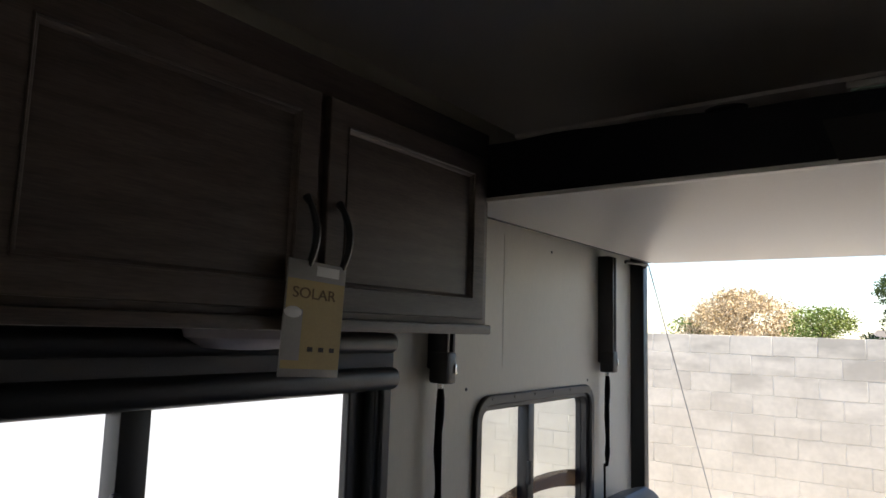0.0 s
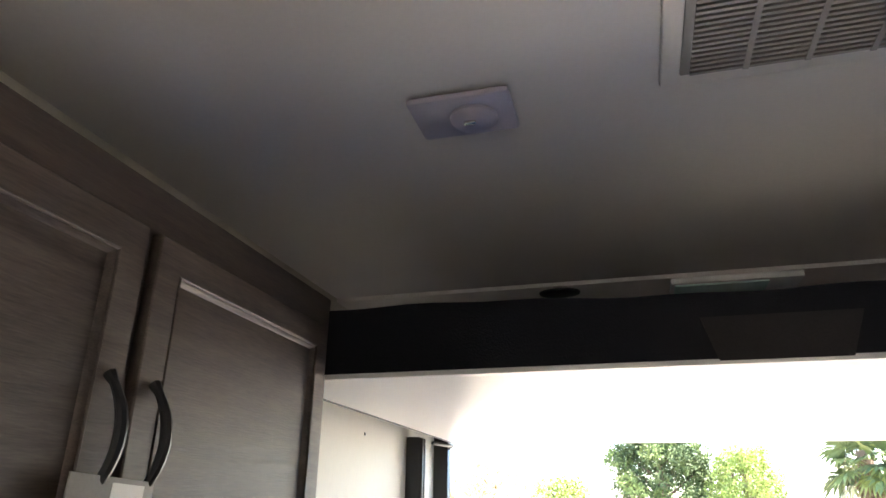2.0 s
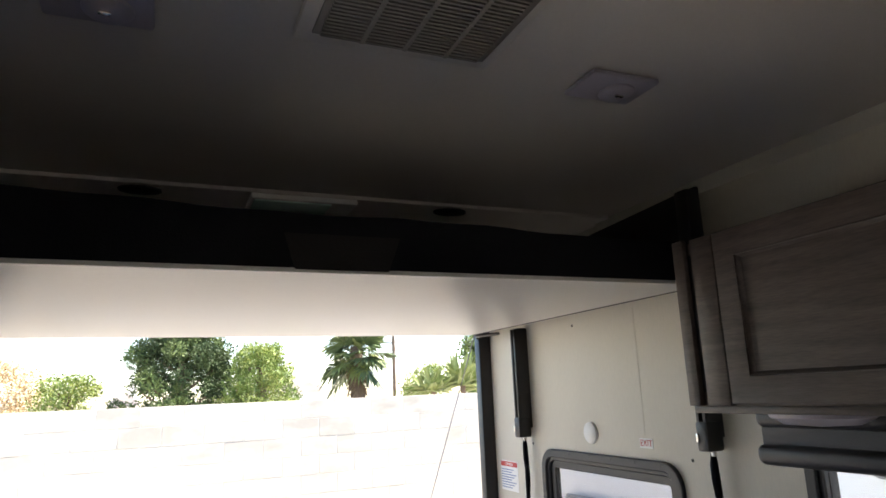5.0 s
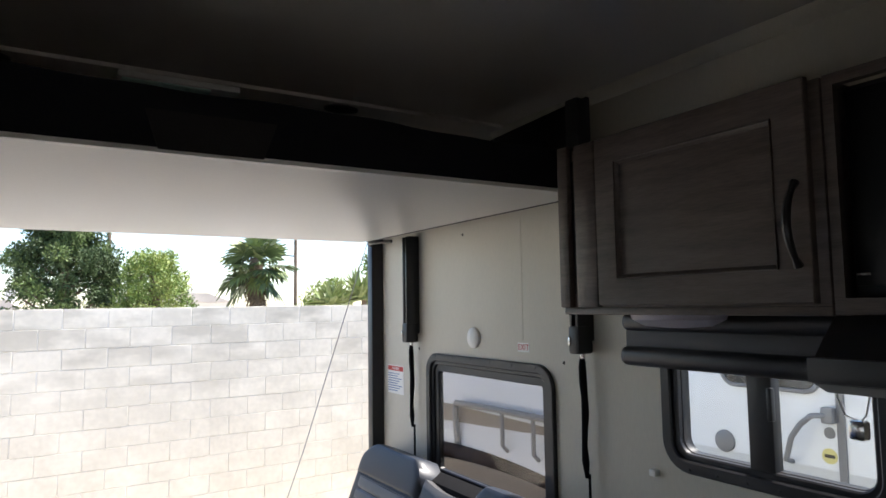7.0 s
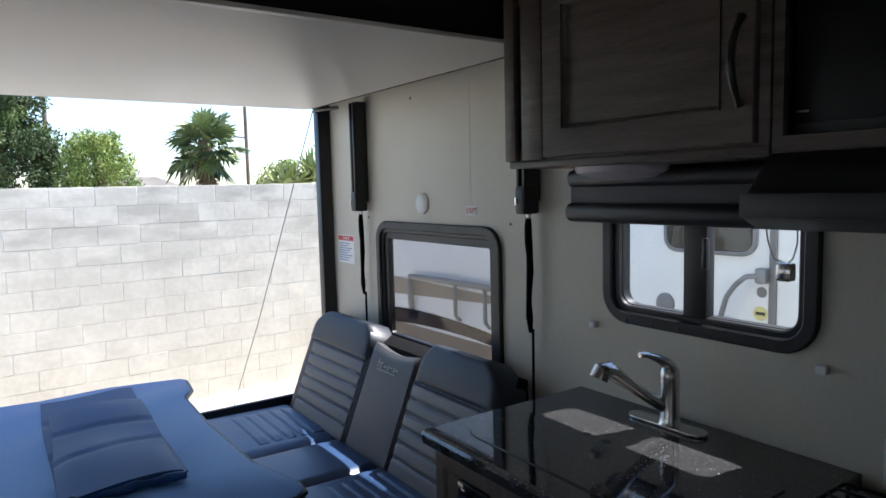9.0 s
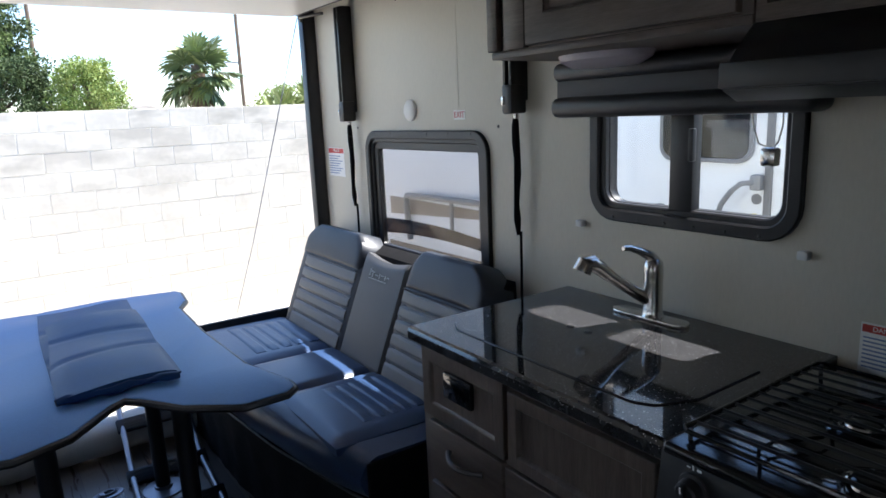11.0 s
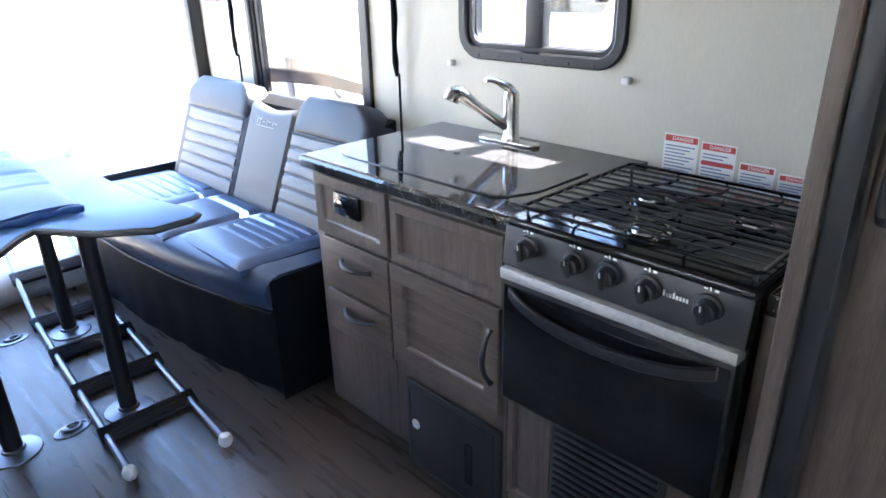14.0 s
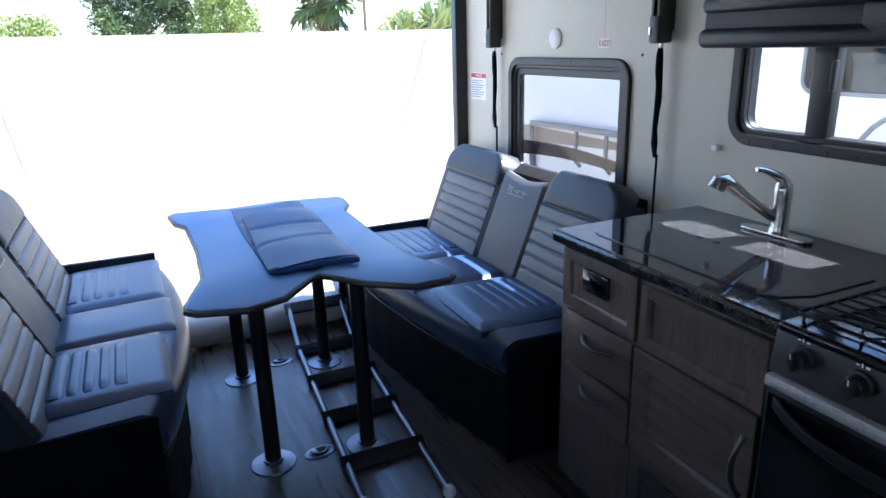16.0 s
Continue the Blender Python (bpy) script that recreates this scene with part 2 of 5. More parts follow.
M_GROUND = material("pale_gravel_ground", (0.40, 0.36, 0.31), 0.95, 0, 0.2, 0.6, 30, 0.6, 0.2)
M_RVWHITE = material("white_fibreglass", (0.74, 0.76, 0.80), 0.25, 0, 0.02, 2, 60, 0.0)
M_RVOFF = material("weathered_white_fibreglass", (0.55, 0.56, 0.58), 0.4, 0, 0.04, 2, 60, 0.0)
M_RVTAN = material("tan_vinyl_stripe", (0.23, 0.185, 0.15), 0.4, 0, 0.06, 4, 60, 0.0)
M_RVGREY = material("grey_vinyl_stripe", (0.18, 0.18, 0.19), 0.4, 0, 0.06, 4, 60, 0.0)
M_YELLOW = material("yellow_sticker", (0.62, 0.56, 0.24), 0.5, 0, 0.05, 20, 100, 0)
M_BARK = material("bark", (0.16, 0.12, 0.09), 0.9, 0, 0.3, 4, 40, 0.6, 0.2)
M_LEAFD = material("dark_needles", (0.050, 0.078, 0.028), 0.6, 0, 0.4, 1.2, 12, 0, 0.3)
M_LEAFD2 = material("mid_needles", (0.095, 0.135, 0.042), 0.6, 0, 0.4, 1.2, 12, 0, 0.3)
M_LEAF = material("green_leaves", (0.15, 0.215, 0.05), 0.5, 0, 0.35, 1.5, 12, 0, 0.35)
M_LEAF2 = material("yellow_green_leaves", (0.23, 0.275, 0.07), 0.5, 0, 0.3, 1.5, 12, 0, 0.35)
M_AUTUMN = material("ochre_leaves", (0.50, 0.38, 0.21), 0.6, 0, 0.3, 1.5, 12, 0, 0.3)
M_AUTUMN2 = material("tan_leaves", (0.55, 0.45, 0.31), 0.6, 0, 0.3, 1.5, 12, 0, 0.3)
M_PALM = material("palm_green", (0.095, 0.135, 0.06), 0.45, 0, 0.3, 2, 12, 0, 0.4)
M_PALM2 = material("palm_yellow_green", (0.21, 0.25, 0.09), 0.45, 0, 0.3, 2, 12, 0, 0.4)
M_DRY = material("dry_frond", (0.20, 0.15, 0.10), 0.8, 0, 0.3, 2, 12, 0, 0.2)
M_STUCCO = material("pale_stucco", (0.72, 0.70, 0.66), 0.9, 0, 0.1, 1, 20, 0.2)
M_ROOF = material("pale_roof", (0.52, 0.46, 0.40), 0.9, 0, 0.2, 1, 20, 0.2)
M_LED = material("lamp_lens", (0.70, 0.92, 0.84), 0.25, 0, 0.03, 8, 100, 0.0)


# ---- building helpers ----
def merge(b, t):
    me = bpy.data.meshes.new("tmp")
    t.to_mesh(me)
    t.free()
    b.from_mesh(me)
    bpy.data.meshes.remove(me)
    return b


def box(b, x0, x1, y0, y1, z0, z1, bev=0.0, seg=2, m=None):
    t = bmesh.new()
    bmesh.ops.create_cube(t, size=1)
    for v in t.verts:
        v.co = Vector(((x0 + x1) / 2 + v.co.x * (x1 - x0), (y0 + y1) / 2 + v.co.y * (y1 - y0), (z0 + z1) / 2 + v.co.z * (z1 - z0)))
    if bev:
        bmesh.ops.bevel(t, geom=t.edges[:], offset=bev, segments=seg, profile=0.5, affect='EDGES')
    if m is not None:
        bmesh.ops.transform(t, matrix=m, verts=t.verts)
    return merge(b, t)


def cyl(b, p0, p1, r, r2=None, seg=16):
    p0, p1 = Vector(p0), Vector(p1)
    d = p1 - p0
    t = bmesh.new()
    bmesh.ops.create_cone(t, cap_ends=True, segments=seg, radius1=r, radius2=r if r2 is None else r2, depth=d.length)
    bmesh.ops.transform(t, matrix=Matrix.Translation((p0 + p1) / 2) @ d.to_track_quat('Z', 'Y').to_matrix().to_4x4(), verts=t.verts)
    return merge(b, t)


def tube(b, pts, r, seg=8, closed=False):
    """A round bar along points; r a number or one for each point."""
    pts = [Vector(p) for p in pts]
    n = len(pts)
    rr = r if isinstance(r, (list, tuple)) else [r] * n
    rings, up = [], None
    for i, p in enumerate(pts):
        d = (pts[(i + 1) % n] - pts[i - 1]) if closed else (pts[min(i + 1, n - 1)] - pts[max(i - 1, 0)])
        d.normalize()
        if up is None:
            up = d.orthogonal()
        up = (up - d * up.dot(d)).normalized()
        side = d.cross(up)
        rings.append([b.verts.new(p + rr[i] * (math.cos(a) * up + math.sin(a) * side)) for a in [2 * math.pi * k / seg for k in range(seg)]])
    for i in range(n if closed else n - 1):
        A, B = rings[i], rings[(i + 1) % n]
        for k in range(seg):
            b.faces.new((A[k], A[(k + 1) % seg], B[(k + 1) % seg], B[k]))
    if not closed:
        b.faces.new(rings[0][::-1])
        b.faces.new(rings[-1])
    return b


def lathe(b, prof, m, seg=20):
    """Turns (radius, height) pairs round local z, laid at the pose m."""
    t = bmesh.new()
    rings = [[t.verts.new((r * math.cos(2 * math.pi * k / seg), r * math.sin(2 * math.pi * k / seg), h)) for k in range(seg)] for r, h in prof]
    for A, B in zip(rings, rings[1:]):
        for k in range(seg):
            t.faces.new((A[k], A[(k + 1) % seg], B[(k + 1) % seg], B[k]))
    t.faces.new(rings[0][::-1])
    t.faces.new(rings[-1])
    bmesh.ops.transform(t, matrix=m, verts=t.verts)
    return merge(b, t)


def prism(b, poly, h0, h1, axis='z', bev=0.0):
    """A flat outline given a thickness along an axis; outline in the two other axes, in order."""
    def at(p, h):
        return {'z': (p[0], p[1], h), 'x': (h, p[0], p[1]), 'y': (p[0], h, p[1])}[axis]
    t = bmesh.new()
    A, B = [t.verts.new(at(p, h0)) for p in poly], [t.verts.new(at(p, h1)) for p in poly]
    t.faces.new(A)
    t.faces.new(B)
    for k in range(len(poly)):
        t.faces.new((A[k], A[(k + 1) % len(poly)], B[(k + 1) % len(poly)], B[k]))
    bmesh.ops.recalc_face_normals(t, faces=t.faces[:])
    if bev:
        es = [e for e in t.edges if len(e.link_faces) == 2 and len(e.link_faces[0].verts) + len(e.link_faces[1].verts) > 8 or e.calc_face_angle(0) > 1.2]
        bmesh.ops.bevel(t, geom=es, offset=bev, segments=2, profile=0.5, affect='EDGES')
    return merge(b, t)


def rrect(u0, u1, v0, v1, r, n=6):
    out = []
    for cu, cv, a in ((u1 - r, v1 - r, 0), (u0 + r, v1 - r, 90), (u0 + r, v0 + r, 180), (u1 - r, v0 + r, 270)):
        for k in range(n + 1):
            q = radians(a + 90 * k / n)
            out.append((cu + r * math.cos(q), cv + r * math.sin(q)))
    return out


def ring_x(b, u0, u1, v0, v1, r, w, xa, xb):
    """A rounded rectangular ring in a plane of constant x, from xa to xb, w wide, its edges eased."""
    e = min(0.004, w / 4)
    s = 1 if xb > xa else -1
    loops = []
    for ins, x in ((0, xa), (0, xb - s * e), (e, xb), (w - e, xb), (w, xb - s * e), (w, xa)):
        loops.append([b.verts.new((x, p[0], p[1])) for p in rrect(u0 + ins, u1 - ins, v0 + ins, v1 - ins, max(0.004, r - ins))])
    for A, B in zip(loops, loops[1:] + loops[:1]):
        for k in range(len(A)):
            b.faces.new((A[k], A[(k + 1) % len(A)], B[(k + 1) % len(A)], B[k]))
    return b


def holed(b, axis, c0, c1, us, vs, solid):
    """A slab between c0 and c1 along an axis, made of the cells of a grid that are solid(i, j)."""
    def at(u, v, c):
        return {'x': (c, u, v), 'y': (u, c, v), 'z': (u, v, c)}[axis]
    grid = {(i, j): solid((us[i] + us[i + 1]) / 2, (vs[j] + vs[j + 1]) / 2) for i in range(len(us) - 1) for j in range(len(vs) - 1)}
    for (i, j), on in grid.items():
        if not on:
            continue
        q = [(us[i], vs[j]), (us[i + 1], vs[j]), (us[i + 1], vs[j + 1]), (us[i], vs[j + 1])]
        for c in (c0, c1):
            b.faces.new([b.verts.new(at(*p, c)) for p in q])
        for k, (di, dj) in enumerate(((0, -1), (1, 0), (0, 1), (-1, 0))):
            if not grid.get((i + di, j + dj)):
                p, s = q[k], q[(k + 1) % 4]
                b.faces.new([b.verts.new(at(*w)) for w in ((*p, c0), (*s, c0), (*s, c1), (*p, c1))])
    bmesh.ops.remove_doubles(b, verts=b.verts[:], dist=1e-5)
    bmesh.ops.recalc_face_normals(b, faces=b.faces[:])
    return b


def mesh_of(name, b, mat, smooth=True):
    bmesh.ops.recalc_face_normals(b, faces=b.faces[:])
    me = bpy.data.meshes.new(name)
    b.to_mesh(me)
    b.free()
    me.materials.append(mat)
    if smooth:
        me.polygons.foreach_set("use_smooth", [True] * len(me.polygons))
        me.set_sharp_from_angle(angle=radians(38))
    return me


def solid(name, b, mat, label="", category="", group="", kind="", smooth=True):
    return tagged(new(name, mesh_of(name, b, mat, smooth)), label, category, group, kind)


def base(name, at, label, category, group="", kind=""):
    e = new(name)
    e.matrix_basis = Matrix.Translation(at)
    e.empty_display_size = 0.05
    return tagged(e, label, category, group, kind)


def part(name, b, mat, parent, label="", smooth=True):
    ob = new(name, b if isinstance(b, bpy.types.Mesh) else mesh_of(name, b, mat, smooth))
    ob.parent = parent
    if parent.parent is None:
        ob.matrix_parent_inverse = parent.matrix_basis.inverted()
    return tagged(ob, label)


def B():
    return bmesh.new()


def words(name, text, size, m, mat, parent, label=""):
    """Raised lettering as a mesh, centred at the pose m, its reading direction along local x."""
    cu = bpy.data.curves.new("lettering", 'FONT')
    cu.body, cu.size, cu.align_x, cu.align_y, cu.extrude = text, size, 'CENTER', 'CENTER', 0.0004
    ob = bpy.data.objects.new("lettering", cu)
    me = bpy.data.meshes.new_from_object(ob)
    bpy.data.objects.remove(ob)
    me.transform(m)
    me.materials.clear()
    me.materials.append(mat)
    me.name = name
    return part(name, me, mat, parent, label)


FACE_L = Matrix(((0, 0, -1, 0), (-1, 0, 0, 0), (0, 1, 0, 0), (0, 0, 0, 1)))   # faces -x: reads towards -y
FACE_R = Matrix(((0, 0, 1, 0), (1, 0, 0, 0), (0, 1, 0, 0), (0, 0, 0, 1)))     # faces +x: reads towards +y

# ---- the trailer's shell ----
WR, WL, YF = 1.17, -1.21, -5.4


def arch(x):
    return 2.29


RW = dict(rear=(-1.323, -0.444, 0.80, 1.387), kitchen=(-2.398, -1.79, 1.136, 1.545))
LW = dict(rear=(-1.32, -0.43, 0.80, 1.385), dinette=(-3.02, -1.73, 0.95, 1.53))


def side_wall(name, c0, c1, wins, label, doors=()):
    cut = [(a + 0.028, d - 0.028, e + 0.028, g - 0.028) for a, d, e, g in wins] + list(doors)
    us = sorted({YF, 0.02, *[v for c in cut for v in c[:2]]})
    vs = sorted({-0.10, 2.295, *[v for c in cut for v in c[2:]]})
    b = holed(B(), 'x', c0, c1, us, vs, lambda u, v: not any(c[0] < u < c[1] and c[2] < v < c[3] for c in cut))
    return solid(name, b, M_WALL, label, "wall", kind="structure", smooth=False)


side_wall("wall_east", WR, WR + 0.05, RW.values(), "greige vinyl-covered trailer side wall with two windows")
# the entry gap lies behind the camera, added to let daylight onto the galley
side_wall("wall_west", WL - 0.05, WL, LW.values(), "greige vinyl-covered trailer side wall with windows and an unseen entry opening added for light", [(-5.25, -4.8, 0.0, 1.92)])
# invented front window hole, never in view, sized to brighten ceiling and cabinets
b = holed(B(), 'y', YF - 0.05, YF, [WL, -0.42, 0.42, WR], [-0.1, 1.0, 1.62, 2.289], lambda u, v: not (abs(u) < 0.42 and 1.0 < v < 1.62))
solid("wall_south", b, M_WALL, "greige front end wall with an unseen window opening added for light", "wall", kind="structure", smooth=False)
b = box(B(), WL, WR, YF, 0.115, -0.1, 0.0)
solid("floor", b, M_FLOOR, "grey-brown plank-pattern vinyl floor", "floor", kind="structure", smooth=False)


def ceiling():
    b = B()
    xs = [WL - 0.04 + (WR - WL + 0.08) * k / 32 for k in range(33)]
    rows = []
    for y, dz in ((YF, 0.0), (-1.095, 0.0), (-1.09, -0.010), (0.05, -0.010)):
        rows.append([b.verts.new((x, y, arch(x) + dz)) for x in xs])
    top = [[b.verts.new((x, y, arch(x) + 0.08)) for x in xs] for y in (YF, 0.05)]
    for A, C in zip(rows, rows[1:]):
        for k in range(32):
            b.faces.new((A[k], A[k + 1], C[k + 1], C[k]))
    for k in range(32):
        b.faces.new((top[0][k], top[0][k + 1], top[1][k + 1], top[1][k]))
        b.faces.new((rows[-1][k], rows[-1][k + 1], top[1][k + 1], top[1][k]))
    return solid("ceiling", b, M_CEIL, "arched off-white panel ceiling", "ceiling", kind="structure")


ceiling()
# ground outside, one sheet
b = B()
for q in (((-400, -400), (400, -400), (400, 600), (-400, 600)),):
    b.faces.new([b.verts.new((x, y, -0.78)) for x, y in q])
solid("ground", b, M_GROUND, "pale dusty gravel ground of the lot", "ground", kind="structure", smooth=False)

# ---- windows and the rear opening ----
def window(name, wall_x, side, win, label, mullion=None, film=None, glass=None, sash=0.045, bar=0.022, depth=0.034):
    """A radius-cornered trailer window: rubbery black trim ring with screws, sash bars and panes. side +1: on the east wall."""
    y0, y1, z0, z1 = win
    top = base(name, (wall_x, (y0 + y1) / 2, z0), label, "window", kind="structure")
    f = ring_x(B(), y0, y1, z0, z1, 0.085, 0.034, wall_x + side * 0.004, wall_x - side * 0.016)
    part("window_frame", f, M_BLACK, top)
    f = ring_x(B(), y0 + 0.024, y1 - 0.024, z0 + 0.024, z1 - 0.024, 0.066, 0.026, wall_x + side * 0.048, wall_x - side * 0.004)
    part("inner_frame", f, M_BLACKM, top)
    gx = wall_x + side * depth
    f = ring_x(B(), y0 + 0.040, y1 - 0.040, z0 + 0.040, z1 - 0.040, 0.052, max(0.012, sash - 0.038), gx + side * 0.012, gx - side * 0.012)
    part("sash", f, M_BLACK, top)
    a, d, e, g = y0 + sash, y1 - sash, z0 + min(sash, 0.05), z1 - min(sash, 0.05)
    if mullion:
        f = box(B(), min(wall_x - side * 0.002, gx + side * 0.01), max(wall_x - side * 0.002, gx + side * 0.01), mullion - bar, mullion + bar, e - 0.01, g, 0.004)
        post = part("mullion", f, M_BLACK, top)
        f = box(B(), min(wall_x - side * 0.016, wall_x), max(wall_x - side * 0.016, wall_x), mullion - bar - 0.008, mullion - bar + 0.006, (e + g) / 2 - 0.03, (e + g) / 2 + 0.05, 0.003)
        part("latch", f, M_BLACK, post)
        spans = ((a, mullion - 0.02), (mullion + 0.02, d))
    else:
        spans = ((a, d),)
    for k, (p, q) in enumerate(spans):
        x = gx + side * 0.006 * k
        pane = part("pane", box(B(), x - 0.002, x + 0.002, p, q, e, g), glass or M_GLASS, top, smooth=False)
        pane.visible_shadow = False
    if film:
        # dark decal of the outer graphics that sweeps across the lower glass
        n = 16
        up = [(a + (d - a) * k / n, film(k / n) + 0.022 + 0.012 * (k / n)) for k in range(n + 1)]
        lo = [(a + (d - a) * k / n, film(k / n) - 0.022 - 0.012 * (k / n)) for k in range(n + 1)]
        part("film_stripe", prism(B(), up + lo[::-1], gx + side * 0.012, gx + side * 0.013, 'x'), M_TINT, top, "dark curved decal stripe")
    screws = B()
    for k in range(6):
        y = y0 + 0.09 + (y1 - y0 - 0.18) * k / 5
        for z in (z0 + 0.012, z1 - 0.012):
            lathe(screws, [(0.0045, 0), (0.004, 0.002), (0.001, 0.003)], Matrix.Translation((wall_x - side * 0.016, y, z)) @ (FACE_L if side > 0 else FACE_R), 8)
    part("screws", screws, M_BLACKM, top)
    return top


window("window_1", WR, 1, RW["rear"], "black-framed radius-corner trailer window above the sofa", film=lambda s: 0.962 + 0.06 * s * (1 - s), glass=M_SMOKE, sash=0.078, depth=0.018)
window("window_2", WR, 1, RW["kitchen"], "black-framed sliding trailer window above the sink", mullion=-2.086, bar=0.034, sash=0.050, depth=0.024)
window("window_3", WL, -1, LW["rear"], "black-framed sliding trailer window beside the lift", mullion=-0.945, film=lambda s: 0.97 + 0.06 * math.sin(2.6 * s))
window("window_4", WL, -1, LW["dinette"], "wide black-framed trailer window under the wall cabinets", mullion=-2.42, bar=0.030, sash=0.105, depth=0.045)

for s, xw in ((1, WR), (-1, WL)):
    inner = xw - s * 0.065
    b = box(B(), min(inner, xw + s * 0.05), max(inner, xw + s * 0.05), 0.021, 0.075, -0.1, 2.0, 0.004)
    solid("door_jamb", b, M_BLACKM, "black metal upright of the rear ramp opening", "door frame", kind="structure")
b = box(B(), WL - 0.05, WR + 0.05, 0.052, 0.09, 1.955, 2.42, 0.004)
solid("header", b, M_BLACKM, "black metal header over the rear ramp opening", "door frame", kind="structure")

# ramp door let down outside, with its ridged tread, and the pale roll that lies at its hinge
ramp = base("ramp_door", (0, 0.1, -0.1), "let-down grey ramp door with ridged tread", "ramp")
slope = Matrix.Translation((0, 0.09, -0.06)) @ Matrix.Rotation(math.atan2(-0.60, 2.05), 4, 'X')
part("panel", box(B(), -1.08, 1.06, 0.0, 2.12, -0.05, 0.0, 0.006, m=slope), M_RAMP, ramp)
b = B()
for k in range(62):
    x = -1.04 + 2.06 * k / 61
    box(b, x - 0.006, x + 0.006, 0.03, 2.08, -0.001, 0.005, m=slope)
part("tread_ridges", b, M_RAMP, ramp, smooth=False)
b = B()
pts = [(-0.70 + 1.4 * k / 26, 0.045 + 0.006 * math.sin(k * 0.9), 0.086 + 0.003 * math.sin(k * 1.7)) for k in range(27)]
tube(b, pts, [0.083 + 0.003 * math.sin(k * 2.1) for k in range(27)], 20)
solid("rolled_mat", b, M_SILL, "pale grey rolled-up mat lying at the ramp hinge", "mat")

# ---- the lift bunk under the roof ----
bunk = base("lift_bunk", (0, -0.8, 1.93), "raised electric bunk with white board underside and black fabric edge", "bunk bed")
BY = -1.655
part("board", box(B(), WL + 0.118, WR - 0.118, BY + 0.012, 0.015, 1.93, 1.955, 0.003), M_BUNK, bunk, "white laminate underside board")
b = B()
n = 40
xs = [WL + 0.03 + (WR - WL - 0.06) * k / n for k in range(n + 1)]
low = [(x, 1.934) for x in xs]
high = [(x, 2.064 - 0.017 * x + 0.004 * math.sin(x * 7) + 0.002 * math.sin(x * 23)) for x in xs]
prism(b, low + high[::-1], BY, BY + 0.05, 'y', 0.0)
part("edge_cover", b, M_FABRIC, bunk, "black quilted fabric edge")
part("edge_patch", prism(B(), [(-0.165, 1.932), (0.055, 1.932), (0.085, 2.015), (-0.19, 2.015)], BY - 0.004, BY + 0.01, 'y'), M_FABRIC2, bunk, "charcoal fabric panel in the middle")
b = box(B(), WL + 0.06, WR - 0.06, BY + 0.055, -0.05, 1.957, 1.99, 0.01)
part("mattress", b, M_FABRIC, bunk)
part("front_rail", box(B(), WL + 0.04, WR - 0.04, BY - 0.003, BY + 0.02, 1.925, 1.936, 0.002), M_BUNK, bunk)
for s, xw in ((1, WR), (-1, WL)):
    b = box(B(), min(xw - s * 0.117, xw - s * 0.107), max(xw - s * 0.117, xw - s * 0.107), BY + 0.06, -0.02, 1.928, 1.956, 0.002)
    part("side_seal", b, M_BLACK, bunk)


def lift_post(xw, s, y, z0, z1, label):
    """A bunk lift: boxed track on the wall, motor shoe at its foot, strap that hangs below."""
    top = base("bunk_lift", (xw, y, z0), label, "lift", "bunk lifts")
    xi = xw - s * 0.075
    part("track", box(B(), min(xi + s * 0.02, xw), max(xi + s * 0.02, xw), y - 0.021, y + 0.021, z0 + 0.04, z1, 0.004), M_BLACKM, top)
    for d in (-0.014, 0.014):
        b = B()
        box(b, min(xi + s * 0.005, xi + s * 0.03), max(xi + s * 0.005, xi + s * 0.03), y + d - 0.006, y + d + 0.006, z0 + 0.05, z1 - 0.005, 0.002)
        part("guide_rail", b, M_BLACKM, top)
    shoe = part("shoe", box(B(), min(xi, xw - s * 0.01), max(xi, xw - s * 0.01), y - 0.025, y + 0.023, z0, z0 + 0.09, 0.008), M_BLACK, top)
    part("latch_plate", box(B(), min(xi - s * 0.004, xi), max(xi - s * 0.004, xi), y + 0.010, y + 0.020, z0 + 0.028, z0 + 0.054, 0.001), M_NICKEL, shoe, "small bright latch plate")
    b = B()
    pts = [(xi + s * 0.04, y + 0.004 * math.sin(k * 1.3), z0 + 0.01 - 0.05 * k) for k in range(0, 9)]
    tube(b, pts, [0.006, 0.012, 0.013, 0.011, 0.012, 0.010, 0.009, 0.012, 0.006], 8)
    tube(b, [(xi + s * 0.05, y - 0.004, z0 - 0.38), (xi + s * 0.05, y - 0.002, z0 - 0.6), (xi + s * 0.06, y, z0 - 0.9)], 0.005, 6)
    part("strap", b, M_SKIRT, top, "gathered black strap")
    b = B()
    cyl(b, (xi + s * 0.04, y, z0 - 0.015), (xi + s * 0.04, y, z0 + 0.005), 0.009)
    part("ferrule", b, M_NICKEL, top)
    return top


lift_post(WR, 1, -0.348, 1.43, 1.93, "black bunk lift track with strap beside the opening")
lift_post(WR, 1, -1.500, 1.44, 1.93, "black bunk lift track with strap beside the wall cabinet")
lift_post(WL, -1, -0.345, 1.43, 1.93, "black bunk lift track with strap beside the opening")
lift_post(WL, -1, -1.542, 1.44, 1.93, "black bunk lift track with strap beside the wall cabinet")
